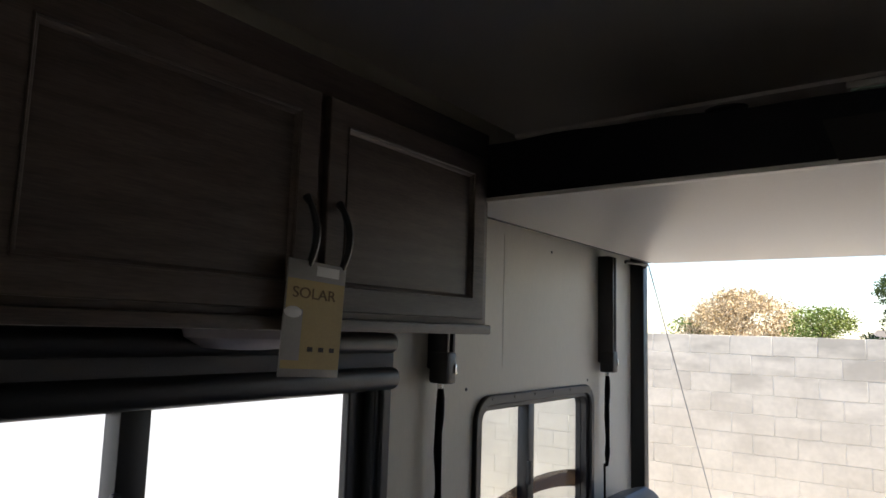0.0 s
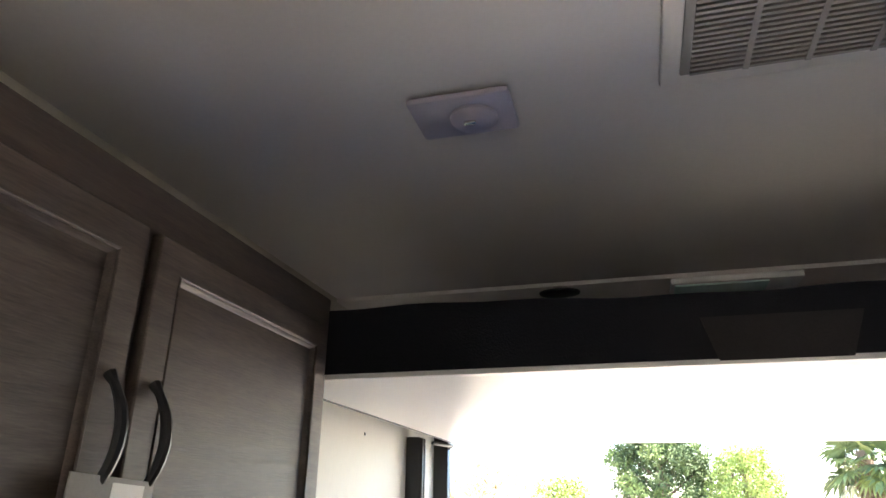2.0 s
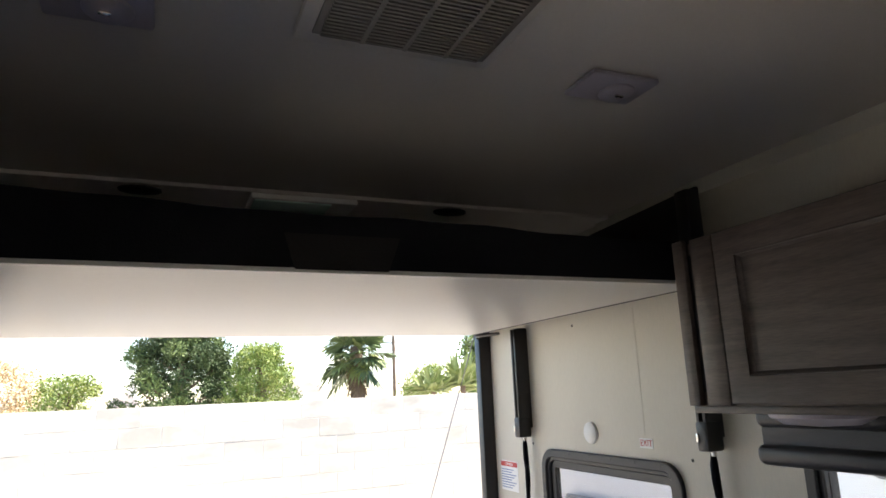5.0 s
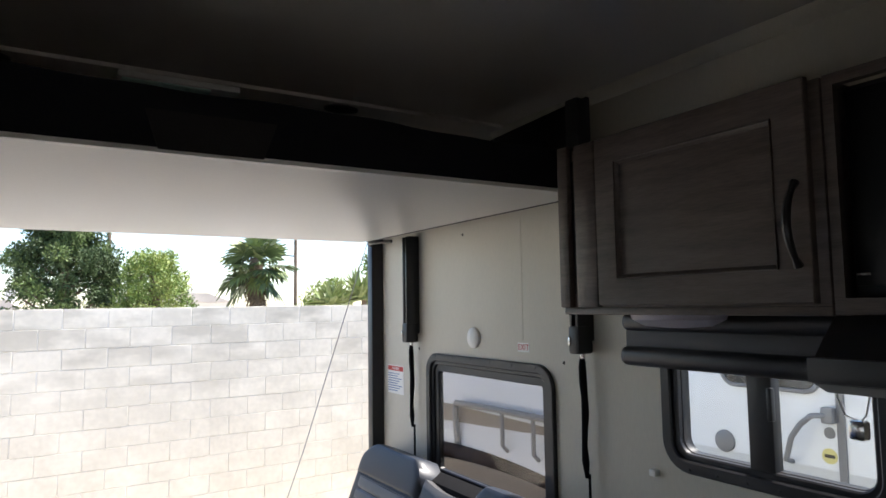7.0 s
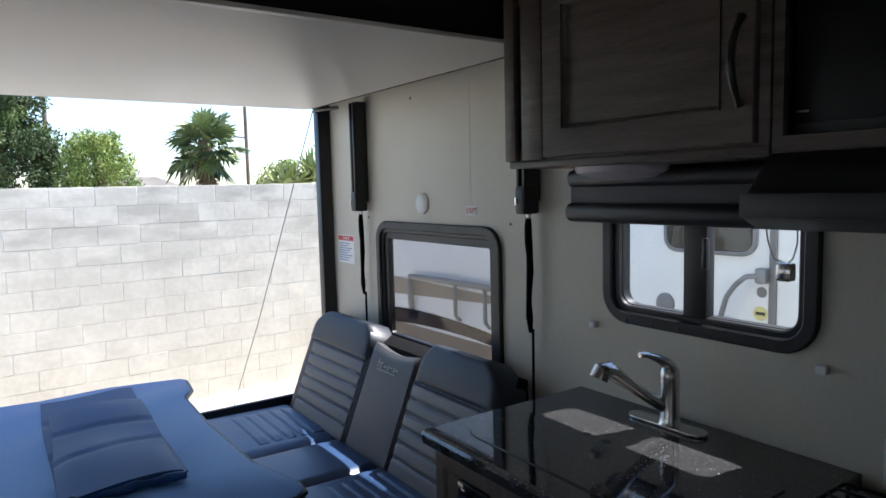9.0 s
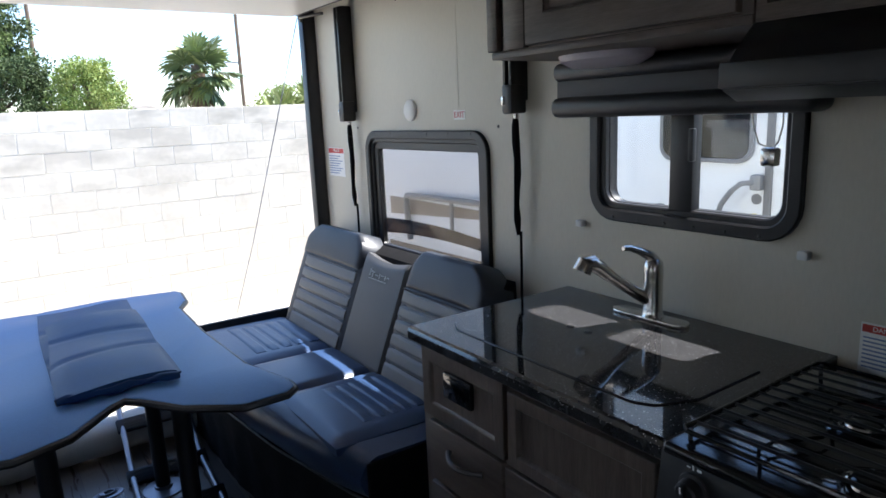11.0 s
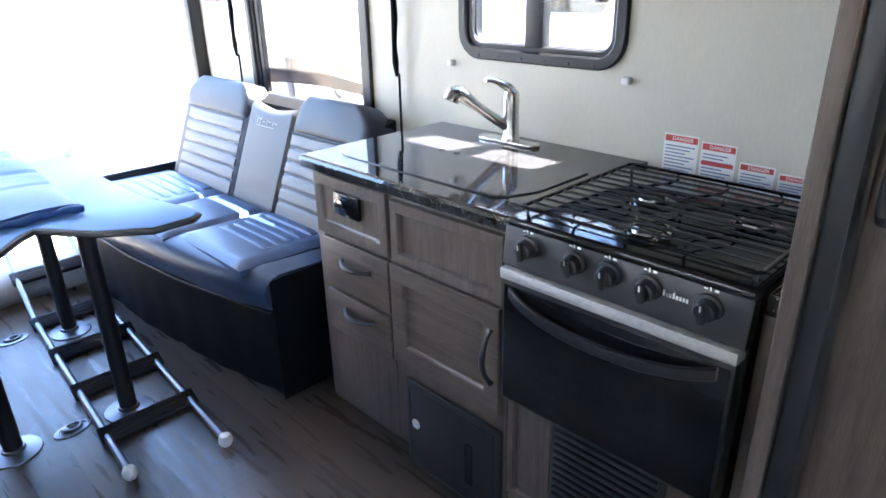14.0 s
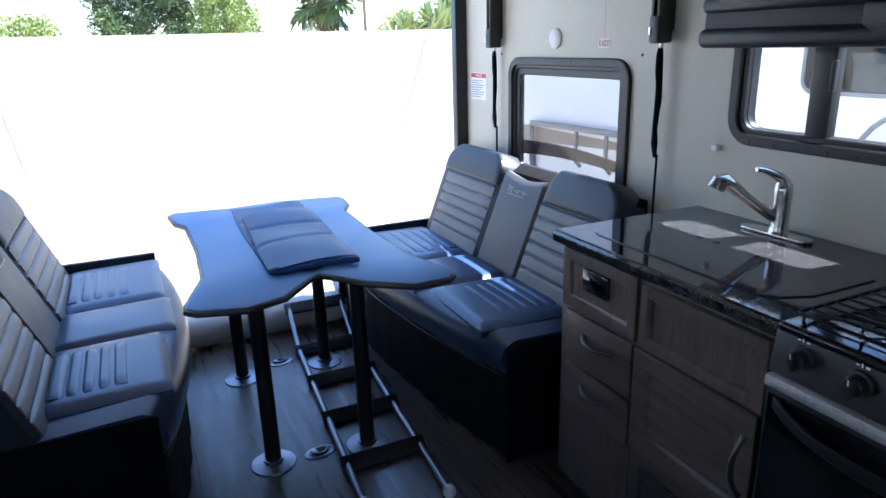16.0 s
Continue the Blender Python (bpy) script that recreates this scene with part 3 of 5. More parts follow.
for s, xw in ((1, WR), (-1, WL)):
    b = tube(B(), [(xw - s * 0.07, 0.02, 1.915), (xw - s * 0.1, -0.03, 1.922), (xw - s * 0.10, -0.12, 1.918), (xw - s * 0.06, -0.2, 1.92)], 0.008, 8)
    solid("spring_hook", b, M_BLACKM, "small black steel hook under the bunk corner", "hook", "bunk hooks")
    b = tube(B(), [(xw - s * 0.085, 0.03, 1.93), (xw - s * 0.12, 0.9, 0.72), (xw - s * 0.14, 2.0, -0.60)], 0.0028, 6)
    solid("ramp_cable", b, M_ALU, "thin steel stay cable of the ramp door", "cable", "ramp cables")
b = tube(B(), [(WR - 0.055, -1.62, 1.9), (WR - 0.10, -1.60, 1.905), (WR - 0.14, -1.59, 1.90)], 0.012, 8)
solid("bunk_bracket", b, M_NICKEL, "small steel bracket under the bunk", "bracket")
b = prism(B(), [(-1.64, 2.03), (-1.0, 2.03), (-1.0, 2.205), (-1.64, 2.235)], 1.05, 1.066, 'x', 0.002)
part("side_guard", b, M_BLACKM, bunk, "black sloping side guard")
b = box(B(), 0.955, 1.12, -1.72, -1.66, 1.98, 2.04, 0.006)
box(b, 0.935, 0.985, -1.72, -1.67, 1.99, 2.195, 0.006)
solid("bunk_bracket", b, M_BLACKM, "black lift head bracket above the wall cabinet", "bracket")


# ---- ceiling fixtures ----
def tilt_at(x, y):
    return Matrix.Translation((x, y, arch(x))) @ Matrix.Rotation(0, 4, 'Y')


def ceiling_lamp(x, y, label):
    """A square LED ceiling lamp: bevelled plate with a domed lens."""
    m = tilt_at(x, y)
    top = base("ceiling_lamp", (x, y, arch(x)), label, "ceiling lamp", "ceiling lamps")
    part("plate", box(B(), -0.084, 0.084, -0.058, 0.058, -0.014, -0.001, 0.006, m=m), M_PALEP, top)
    b = lathe(B(), [(0.040, 0.0), (0.039, -0.006), (0.032, -0.012), (0.016, -0.015), (0.004, -0.0155)], m @ Matrix.Translation((0.016, 0.004, -0.013)), 24)
    part("lens", b, M_PALEP, top, "domed translucent lens")
    b = box(B(), 0.002, 0.022, -0.012, -0.004, -0.033, -0.027, 0.002, m=m)
    part("switch", b, M_NICKEL, top)


ceiling_lamp(-0.552, -2.04, "square pale ceiling lamp with domed lens")
ceiling_lamp(0.442, -2.045, "square pale ceiling lamp with domed lens")
top = base("air_conditioner", (-0.05, -2.35, 2.28), "grey-white ceiling air conditioner with louvred return grille", "air conditioner")
b = box(B(), -0.245, 0.135, -2.72, -2.045, 2.272, 2.288, 0.006)
part("housing", b, M_CEIL, top)
b = box(B(), -0.218, 0.112, -2.370, -2.080, 2.267, 2.273, 0.003)
part("grille_plate", b, M_GRILLE, top)
for k in range(26):
    y = -2.360 + 0.27 * k / 25
    part("louvre", box(B(), -0.205, 0.095, y - 0.0028, y + 0.0028, 2.261, 2.268), M_GRILLE, top, smooth=False)
for x in (-0.13, -0.05, 0.03):
    part("grille_rib", box(B(), x - 0.004, x + 0.004, -2.365, -2.085, 2.260, 2.268), M_GRILLE, top, smooth=False)
top = base("rear_light_bar", (-0.02, -1.015, 2.28), "slim pale-lensed lamp on the rear ceiling panel", "ceiling lamp")
part("body", box(B(), -0.195, 0.145, -1.085, -0.945, 2.262, 2.281, 0.004), M_WHITEP, top)
part("lens", box(B(), -0.185, 0.06, -1.078, -0.952, 2.256, 2.264, 0.004), M_LED, top, "pale green lens")
for x in (-0.51, 0.50):
    b = lathe(B(), [(0.062, 0.0), (0.060, -0.006), (0.045, -0.009), (0.01, -0.009)], Matrix.Translation((x, -1.03, 2.2805)) @ Matrix.Diagonal((1, 0.7, 1, 1)), 24)
    solid("speaker", b, M_BLACK, "small oval dark speaker in the rear ceiling panel", "speaker", "speakers")
for s, xw in ((1, WR),):
    b = prism(B(), [(xw - s * 0.001, 2.288), (xw - s * 0.03, 2.288), (xw - s * 0.02, 2.27), (xw - s * 0.008, 2.255), (xw - s * 0.001, 2.25)], YF + 0.01, -1.0, 'y', 0.002)
    solid("cove_trim", b, M_WALL, "pale cove strip between wall and ceiling", "trim", kind="structure")


# ---- wall cabinets ----
def handle(b, p, length, vert, out, r=0.0062):
    """A bow handle centred at p; out is the unit way off the face."""
    p, out = Vector(p), Vector(out)
    along = Vector((0, 0, 1)) if vert else Vector((0, 1, 0))
    pts = []
    for k in range(13):
        s = -1 + 2 * k / 12
        pts.append(p + along * (length / 2 * s) + out * (0.004 + 0.031 * (1 - s * s)))
    tube(b, pts, [r * (0.8 + 0.45 * (1 - (2 * k / 12 - 1) ** 2)) + 0.004 * (k in (0, 12)) for k in range(13)], 8)
    return b


def shaker(b, face, out, y0, y1, z0, z1, th=0.018, rail=0.055, inset=0.010, ease=0.012):
    """A framed door standing on the plane x = face, out = -1 or +1 towards the room: frame, eased step, flat inset panel."""
    xf, xi = face + out * th, face + out * (th - inset)
    loops = []
    for ins, x in ((0, face), (0, xf - out * 0.002), (0.002, xf), (rail, xf), (rail + ease * 0.5, xf - out * 0.003), (rail + ease, xi)):
        loops.append([b.verts.new((x, u, v)) for u, v in ((y0 + ins, z0 + ins), (y1 - ins, z0 + ins), (y1 - ins, z1 - ins), (y0 + ins, z1 - ins))])
    for A, C in zip(loops, loops[1:]):
        for k in range(4):
            b.faces.new((A[k], A[(k + 1) % 4], C[(k + 1) % 4], C[k]))
    b.faces.new(loops[0])
    b.faces.new(loops[-1])
    return b


def bead(b, x, y0, y1, z0, z1, r=0.003):
    tube(b, [(x, y0, z0), (x, y1, z0), (x, y1, z1), (x, y0, z1)], r, 6, True)
    return b


LF = -0.957     # face of the west wall cabinets
lcab = base("wall_cabinet", (WL, -2.2, 1.587), "dark smoked-wood wall cabinets with framed doors and black bow handles", "wall cabinet")
b = B()
prof = [(WL + 0.002, 1.605), (LF, 1.605), (LF, 2.105), (WL + 0.002, 2.105)]
prism(b, [(x, z) for x, z in prof], -3.35, -1.650, 'y', 0.002)
part("carcass", b, M_WOODH, lcab)
part("bottom_rail", box(B(), WL + 0.002, LF + 0.021, -3.35, -1.655, 1.583, 1.607, 0.004), M_WOODH, lcab)
for y0, y1, hy in ((-2.231, -1.690, -2.203), (-2.80, -2.256, -2.285), (-3.34, -2.82, -2.86)):
    door = part("door", shaker(B(), LF, 1, y0, y1, 1.620, 2.030, rail=0.046), M_WOODH, lcab)
    for o in (door,):
        part("bead", bead(B(), LF + 0.0175, y0 + 0.049, y1 - 0.049, 1.669, 1.981), M_WOODH, o)
    part("handle", handle(B(), (LF + 0.018, hy, 1.752), 0.145, True, (1, 0, 0)), M_BLACKM, door, "black bow handle")
tag = base("hang_tag", (LF + 0.03, -2.22, 1.6), "grey and ochre cardboard tag hung on the cabinet handles", "tag")
tm = Matrix.Translation((LF + 0.040, -2.27, 1.597)) @ Matrix.Rotation(radians(-3), 4, 'X')
part("card", box(B(), -0.0015, 0.0015, -0.070, 0.068, -0.094, 0.108, 0.0005, m=tm), M_TAGGREY, tag)
part("printed_panel", box(B(), 0.0016, 0.0024, -0.0685, 0.0665, -0.08, 0.074, m=tm), M_KRAFT, tag, "ochre printed panel")
words("lettering", "SOLAR", 0.027, tm @ Matrix.Translation((0.0028, -0.006, 0.050)) @ FACE_R @ Matrix.Diagonal((1.25, 1, 1, 1)), M_BROWNINK, tag, "dark word SOLAR")
part("picture", box(B(), 0.0026, 0.0032, -0.072, -0.030, -0.066, 0.022, m=tm), M_TAGGREY, tag, "grey picture of a slim panel")
part("badge", lathe(B(), [(0.02, 0), (0.019, 0.0006), (0.002, 0.0008)], tm @ Matrix.Translation((0.0032, -0.052, 0.016)) @ FACE_R @ Matrix.Diagonal((1, 0.5, 1, 1)), 20), M_PAPER, tag, "white oval badge")
part("price_sticker", box(B(), 0.0016, 0.0022, -0.005, 0.05, 0.084, 0.102, m=tm), M_PAPER, tag, "small white sticker")
b = B()
for k in range(3):
    box(b, 0.0026, 0.0030, -0.012 + 0.026 * k, 0.000 + 0.026 * k, -0.05, -0.042, m=tm)
part("fine_print", b, M_INK, tag)
b = lathe(B(), [(0.13, 0.0), (0.125, -0.016), (0.09, -0.034), (0.03, -0.038), (0.004, -0.038)], Matrix.Translation((LF - 0.1, -2.30, 1.583)) @ Matrix.Diagonal((0.62, 1, 1, 1)), 28)
solid("under_cabinet_lamp", b, M_PALEP, "pale oval plastic lamp under the wall cabinet", "lamp", "under cabinet lamps")

RF = 0.80
rcab = base("wall_cabinet", (WR, -2.1, 1.577), "dark smoked-wood wall cabinet with one framed door over the sink", "wall cabinet")
part("carcass", box(B(), RF, WR - 0.002, -2.478, -1.806, 1.59, 1.995, 0.002), M_WOODH, rcab)
part("bottom_rail", box(B(), RF - 0.004, WR - 0.002, -2.48, -1.802, 1.574, 1.592, 0.004), M_WOODH, rcab)
part("end_stile", box(B(), RF - 0.018, RF, -1.840, -1.803, 1.592, 2.005, 0.003), M_WOODH, rcab)
part("face_stile", box(B(), RF - 0.016, RF, -1.934, -1.863, 1.592, 2.0, 0.002), M_WOODH, rcab)
part("end_gap", box(B(), RF - 0.004, RF + 0.001, -1.862, -1.841, 1.625, 1.965), M_BLACK, rcab)
door = part("door", shaker(B(), RF, -1, -2.458, -1.938, 1.596, 2.0, rail=0.06), M_WOODH, rcab)
b = B()
bead(b, RF - 0.0185, -2.394, -2.002, 1.660, 1.936)
part("bead", b, M_WOODH, door)
part("handle", handle(B(), (RF - 0.018, -2.436, 1.737), 0.15, True, (-1, 0, 0)), M_BLACKM, door, "black bow handle")
b = lathe(B(), [(0.13, 0.0), (0.125, -0.014), (0.09, -0.030), (0.03, -0.034), (0.004, -0.034)], Matrix.Translation((RF + 0.16, -2.02, 1.574)) @ Matrix.Diagonal((0.62, 1, 1, 1)), 28)
solid("under_cabinet_lamp", b, M_PALEP, "pale oval plastic lamp under the wall cabinet", "lamp", "under cabinet lamps")
# open black microwave bay over the range, and the range hood
bay = base("microwave_bay", (1.0, -2.75, 1.59), "black microwave set in a smoked-wood bay over the range", "microwave")
part("surround", holed(B(), 'x', RF, RF + 0.018, [-3.04, -3.0, -2.5, -2.482], [1.577, 1.605, 1.975, 1.995], lambda u, v: not (-3.0 < u < -2.5 and 1.605 < v < 1.975)), M_WOODH, bay, smooth=False)
part("body", box(B(), RF + 0.035, WR - 0.01, -3.0, -2.5, 1.6, 1.975, 0.004), M_BLACK, bay)
part("door_glass", box(B(), RF + 0.027, RF + 0.036, -2.995, -2.505, 1.625, 1.965, 0.003), M_DARKGLASS, bay)
part("badge", box(B(), RF + 0.0255, RF + 0.027, -2.53, -2.508, 1.643, 1.647), M_NICKEL, bay)
hood = base("range_hood", (0.95, -2.75, 1.45), "black metal range hood under the microwave bay", "range hood")
prof = [(0.70, 1.50), (0.70, 1.47), (0.74, 1.452), (1.165, 1.452), (1.165, 1.575), (0.78, 1.575), (0.74, 1.54)]
part("canopy", prism(B(), prof, -3.02, -2.49, 'y', 0.003), M_BLACKM, hood)
part("front_lip", box(B(), 0.690, 0.701, -3.02, -2.49, 1.472, 1.512, 0.003), M_BLACK, hood)
part("lamp_lens", box(B(), 0.78, 0.87, -2.8, -2.7, 1.446, 1.453, 0.003), M_PALEP, hood)


# ---- roller shades over the windows ----
def shade(xw, s, y0, y1, z0, z1, label):
    top = base("roller_shade", (xw, (y0 + y1) / 2, z0), label, "window shade", "roller shades")
    xi = xw - s * 0.12

    def bx(a, d, *r, **k):
        return box(B(), min(a, d), max(a, d), *r, **k)
    part("valance_back", bx(xw - s * 0.003, xw - s * 0.085, y0 + 0.01, y1 - 0.01, z0 + 0.05, z1, bev=0.006), M_SHADE, top)
    part("upper_roll", bx(xi + s * 0.01, xw - s * 0.02, y0, y1, z1 - 0.05, z1, bev=0.02, seg=4), M_SHADE, top)
    part("cloth_band", bx(xi + s * 0.022, xw - s * 0.03, y0 + 0.012, y1 - 0.012, z0 + 0.052, z1 - 0.048, bev=0.003), M_SHADEG, top, "charcoal cloth band")
    part("lower_roll", bx(xi, xw - s * 0.02, y0, y1, z0, z0 + 0.055, bev=0.022, seg=4), M_SHADE, top)
    return top


shade(WR, 1, -2.46, -1.735, 1.425, 1.572, "folded black vinyl window shade with a charcoal band")
shade(WL, -1, -3.05, -1.81, 1.443, 1.58, "folded black vinyl window shade with a charcoal band")
cord = base("looped_cord", (1.08, -2.33, 1.3), "white looped shade cord with a bright square tassel", "cord")
part("strand", tube(B(), [(1.075, -2.322, 1.43), (1.08, -2.324, 1.40), (1.08, -2.338, 1.362), (1.08, -2.360, 1.354)], 0.0018, 6), M_WHITEP, cord)
part("strand", tube(B(), [(1.075, -2.390, 1.43), (1.08, -2.388, 1.40), (1.08, -2.380, 1.366), (1.08, -2.370, 1.354)], 0.0018, 6), M_WHITEP, cord)
part("tassel", box(B(), 1.066, 1.094, -2.382, -2.348, 1.315, 1.355, 0.007), M_NICKEL, cord, "bright square tassel")

# ---- small things on the east wall ----
b = lathe(B(), [(0.043, 0.0), (0.042, 0.008), (0.036, 0.013), (0.01, 0.015), (0.002, 0.015)], Matrix.Translation((WR, -0.825, 1.466)) @ FACE_L, 28)
solid("cable_cover", b, M_WHITEP, "round white plastic cable cover on the wall", "cover plate")


def label_card(name, xw, y0, y1, z0, z1, text, body, tagtext):
    """A printed safety sticker on the east wall: red band with a word, bars for the fine print."""
    top = base(name, (xw, (y0 + y1) / 2, z0), tagtext, "sticker", "safety stickers")
    part("sheet", box(B(), xw - 0.0012, xw - 0.0002, y0, y1, z0, z1), M_PAPER, top, smooth=False)
    h = z1 - z0
    part("red_band", box(B(), xw - 0.0018, xw - 0.0012, y0 + 0.003, y1 - 0.003, z1 - 0.19 * h, z1 - 0.004), M_RED, top, smooth=False)
    words("lettering", text, 0.10 * h + 0.0035, Matrix.Translation((xw - 0.0022, (y0 + y1) / 2 - 0.004, z1 - 0.095 * h - 0.002)) @ FACE_L, M_PAPER, top)
    b = B()
    for k in range(8):
        z = z1 - 0.28 * h - 0.68 * h * k / 8
        w = (y1 - y0) * (0.84 - 0.25 * ((k * 7 + int(h * 1000)) % 3) / 2)
        box(b, xw - 0.0018, xw - 0.0012, y1 - 0.006 - w, y1 - 0.006, z - 0.022 * h * 1.4, z)
    part("fine_print", b, M_BLUEINK, top, smooth=False)
    if body:
        part("red_block", box(B(), xw - 0.0020, xw - 0.0013, y0 + 0.004, y1 - 0.004, z0 + 0.44 * h, z0 + 0.54 * h), M_RED, top, smooth=False)
    return top


label_card("danger_sticker", WR, -2.624, -2.530, 0.890, 0.996, "DANGER", False, "white and red danger sticker behind the cooktop")
label_card("danger_sticker", WR, -2.722, -2.632, 0.884, 0.988, "DANGER", True, "white and red danger sticker with a red block")
label_card("danger_sticker", WR, -2.818, -2.733, 0.860, 0.952, "DANGER", False, "lower white and red danger sticker behind the cooktop")
label_card("danger_sticker", WR, -2.900, -2.827, 0.860, 0.942, "DANGER", False, "narrow white and red danger sticker near the partition")
label_card("warning_sticker", WR, -0.20, -0.03, 1.165, 1.305, "DANGER", False, "white warning sticker with red head beside the opening")
ex = base("exit_sticker", (WR, -1.152, 1.427), "small white sticker with red word EXIT over the window", "sticker")
part("sheet", box(B(), WR - 0.0012, WR - 0.0002, -1.186, -1.117, 1.425, 1.459), M_PAPER, ex, smooth=False)
words("lettering", "EXIT", 0.031, Matrix.Translation((WR - 0.0018, -1.1515, 1.442)) @ FACE_L, M_RED, ex, "red word EXIT")
for x, y, z in ((WR, -1.754, 1.115), (WR, -2.409, 1.118)):
    b = box(B(), x - 0.022, x, y - 0.012, y + 0.012, z - 0.010, z + 0.010, 0.004)
    solid("shade_clip", b, M_WHITEP, "small clear plastic shade hold-down clip", "clip", "shade clips")
for s, xw, ys in ((1, WR, ((-0.36, 1.40), (-1.37, 1.40), (-0.3, 1.90), (-0.75, 1.90))), (-1, WL, ((-1.36, 1.41), (-0.47, 1.40), (-0.8, 1.9)))):
    for y, z in ys:
        b = lathe(B(), [(0.006, 0), (0.005, 0.002), (0.001, 0.003)], Matrix.Translation((xw, y, z)) @ (FACE_L if s > 0 else FACE_R), 10)
        solid("wall_screw", b, M_BLACKM, "small dark wall screw", "screw", "wall screws")
for s, xw in ((1, WR), (-1, WL)):
    b = box(B(), min(xw, xw - s * 0.001), max(xw, xw - s * 0.001), -1.150, -1.135, 1.47, 1.925)
    solid("trim", b, M_WALL, "greige batten strip over a wall seam", "trim", kind="structure")

# ---- galley: base cabinet, worktop, sink cover, tap, range ----
KF = 0.60      # face of the base cabinets
KY0, KY1 = -2.487, -1.722
kit = base("base_cabinet", (0.9, -2.1, 0), "smoked-wood galley base cabinet with drawers, door and panels", "base cabinet")
part("carcass", box(B(), KF, WR - 0.003, KY0, KY1, 0.075, 0.872, 0.002), M_WOOD, kit)
part("toe_kick", box(B(), KF + 0.05, WR - 0.01, KY0 + 0.01, KY1 - 0.01, 0.0, 0.074), M_BLACK, kit)
part("control_panel", shaker(B(), KF, -1, -2.068, -1.742, 0.684, 0.868, th=0.014, rail=0.030, inset=0.008), M_WOOD, kit)
sw = part("monitor", box(B(), KF - 0.020, KF - 0.006, -1.955, -1.843, 0.762, 0.829, 0.004), M_ENAMEL, kit, "black tank monitor switch plate")
part("screen", box(B(), KF - 0.0225, KF - 0.020, -1.932, -1.862, 0.776, 0.816, 0.001), M_OVENGLASS, sw)
for z0, z1 in ((0.510, 0.676), (0.362, 0.500)):
    d = part("drawer", box(B(), KF - 0.017, KF - 0.0005, -2.064, -1.768, z0, z1, 0.004), M_WOODH, kit)
    part("handle", handle(B(), (KF - 0.017, -1.928, (z0 + z1) / 2 + 0.025), 0.135, False, (-1, 0, 0)), M_BLACKM, d, "dark bow handle")
part("lower_panel", box(B(), KF - 0.004, KF - 0.0005, -2.064, -1.745, 0.078, 0.355, 0.001), M_WOOD, kit)
part("false_front", shaker(B(), KF, -1, -2.474, -2.086, 0.684, 0.858, rail=0.028, inset=0.012, ease=0.006), M_WOOD, kit)
d = part("door", shaker(B(), KF, -1, -2.468, -2.076, 0.378, 0.676, th=0.02, rail=0.046, inset=0.012), M_WOODH, kit)
part("handle", handle(B(), (KF - 0.02, -2.445, 0.543), 0.15, True, (-1, 0, 0)), M_BLACKM, d, "black bow handle")
hatch = part("furnace_hatch", box(B(), KF - 0.016, KF - 0.001, -2.472, -2.113, 0.02, 0.326, 0.007), M_BLACK, kit, "black plastic access hatch")
part("hatch_panel", box(B(), KF - 0.0185, KF - 0.0155, -2.452, -2.134, 0.04, 0.305, 0.005), M_BLACK, hatch)
part("latch", lathe(B(), [(0.016, 0), (0.015, 0.003), (0.009, 0.004), (0.009, 0.002), (0.002, 0.002)], Matrix.Translation((KF - 0.018, -2.158, 0.188)) @ FACE_L, 18), M_WHITEP, hatch, "white round turn latch")
part("grip", box(B(), KF - 0.021, KF - 0.018, -2.38, -2.355, 0.10, 0.23, 0.004), M_ENAMEL, hatch)
part("stile", box(B(), KF - 0.006, KF - 0.0005, -2.486, -2.476, 0.08, 0.86, 0.001), M_WOOD, kit)

top = base("worktop", (0.88, -2.09, 0.872), "black flecked stone-look worktop with rounded front edge", "worktop")
prof = [(0.577, 0.876), (0.583, 0.873), (WR - 0.002, 0.873), (WR - 0.002, 0.91), (0.587, 0.91), (0.579, 0.907), (0.575, 0.899)]
part("slab", prism(B(), prof, -2.492, -1.694, 'y', 0.003), M_GRANITE, top, smooth=False)
part("return_slab", box(B(), 0.60, WR - 0.002, -3.070, -3.026, 0.87, 0.905, 0.003), M_GRANITE, top)
cover = base("sink_cover", (0.83, -2.1, 0.911), "flush black flecked sink cover with two finger holes", "sink cover")
out = [(0.655, -1.81), (0.655, -2.36), (0.675, -2.40), (0.76, -2.435), (0.96, -2.435), (0.985, -2.40), (0.985, -1.81), (0.965, -1.775), (0.675, -1.775)]
part("lid", prism(B(), out, 0.9103, 0.9135, 'z', 0.0), M_GRANITE, cover, smooth=False)
b = tube(B(), [(x, y, 0.9105) for x, y in out], 0.0022, 6, True)
part("seam", b, M_BLACK, cover)
for y in (-1.985, -2.045):
    part("finger_hole", lathe(B(), [(0.011, 0), (0.011, 0.0006), (0.009, 0.0008), (0.001, 0.0008)], Matrix.Translation((0.88, y, 0.9134)), 16), M_PIPING, cover)

tap = base("tap", (1.085, -2.07, 0.911), "brushed nickel pull-out kitchen tap with lever on a long plate", "tap")
part("base_plate", prism(B(), [(1.085 + 0.028 * c, -2.066 + (0.085 if s_ > 0 else -0.085) + 0.028 * s_) for c, s_ in [(math.cos(2 * math.pi * k / 32), math.sin(2 * math.pi * k / 32)) for k in range(32)]], 0.9105, 0.920, 'z', 0.002), M_NICKEL, tap)
b = lathe(B(), [(0.030, 0.0), (0.027, 0.006), (0.0245, 0.02), (0.024, 0.085), (0.025, 0.12), (0.023, 0.142), (0.014, 0.152), (0.002, 0.154)], Matrix.Translation((1.085, -2.075, 0.919)), 24)
part("body", b, M_NICKEL, tap)
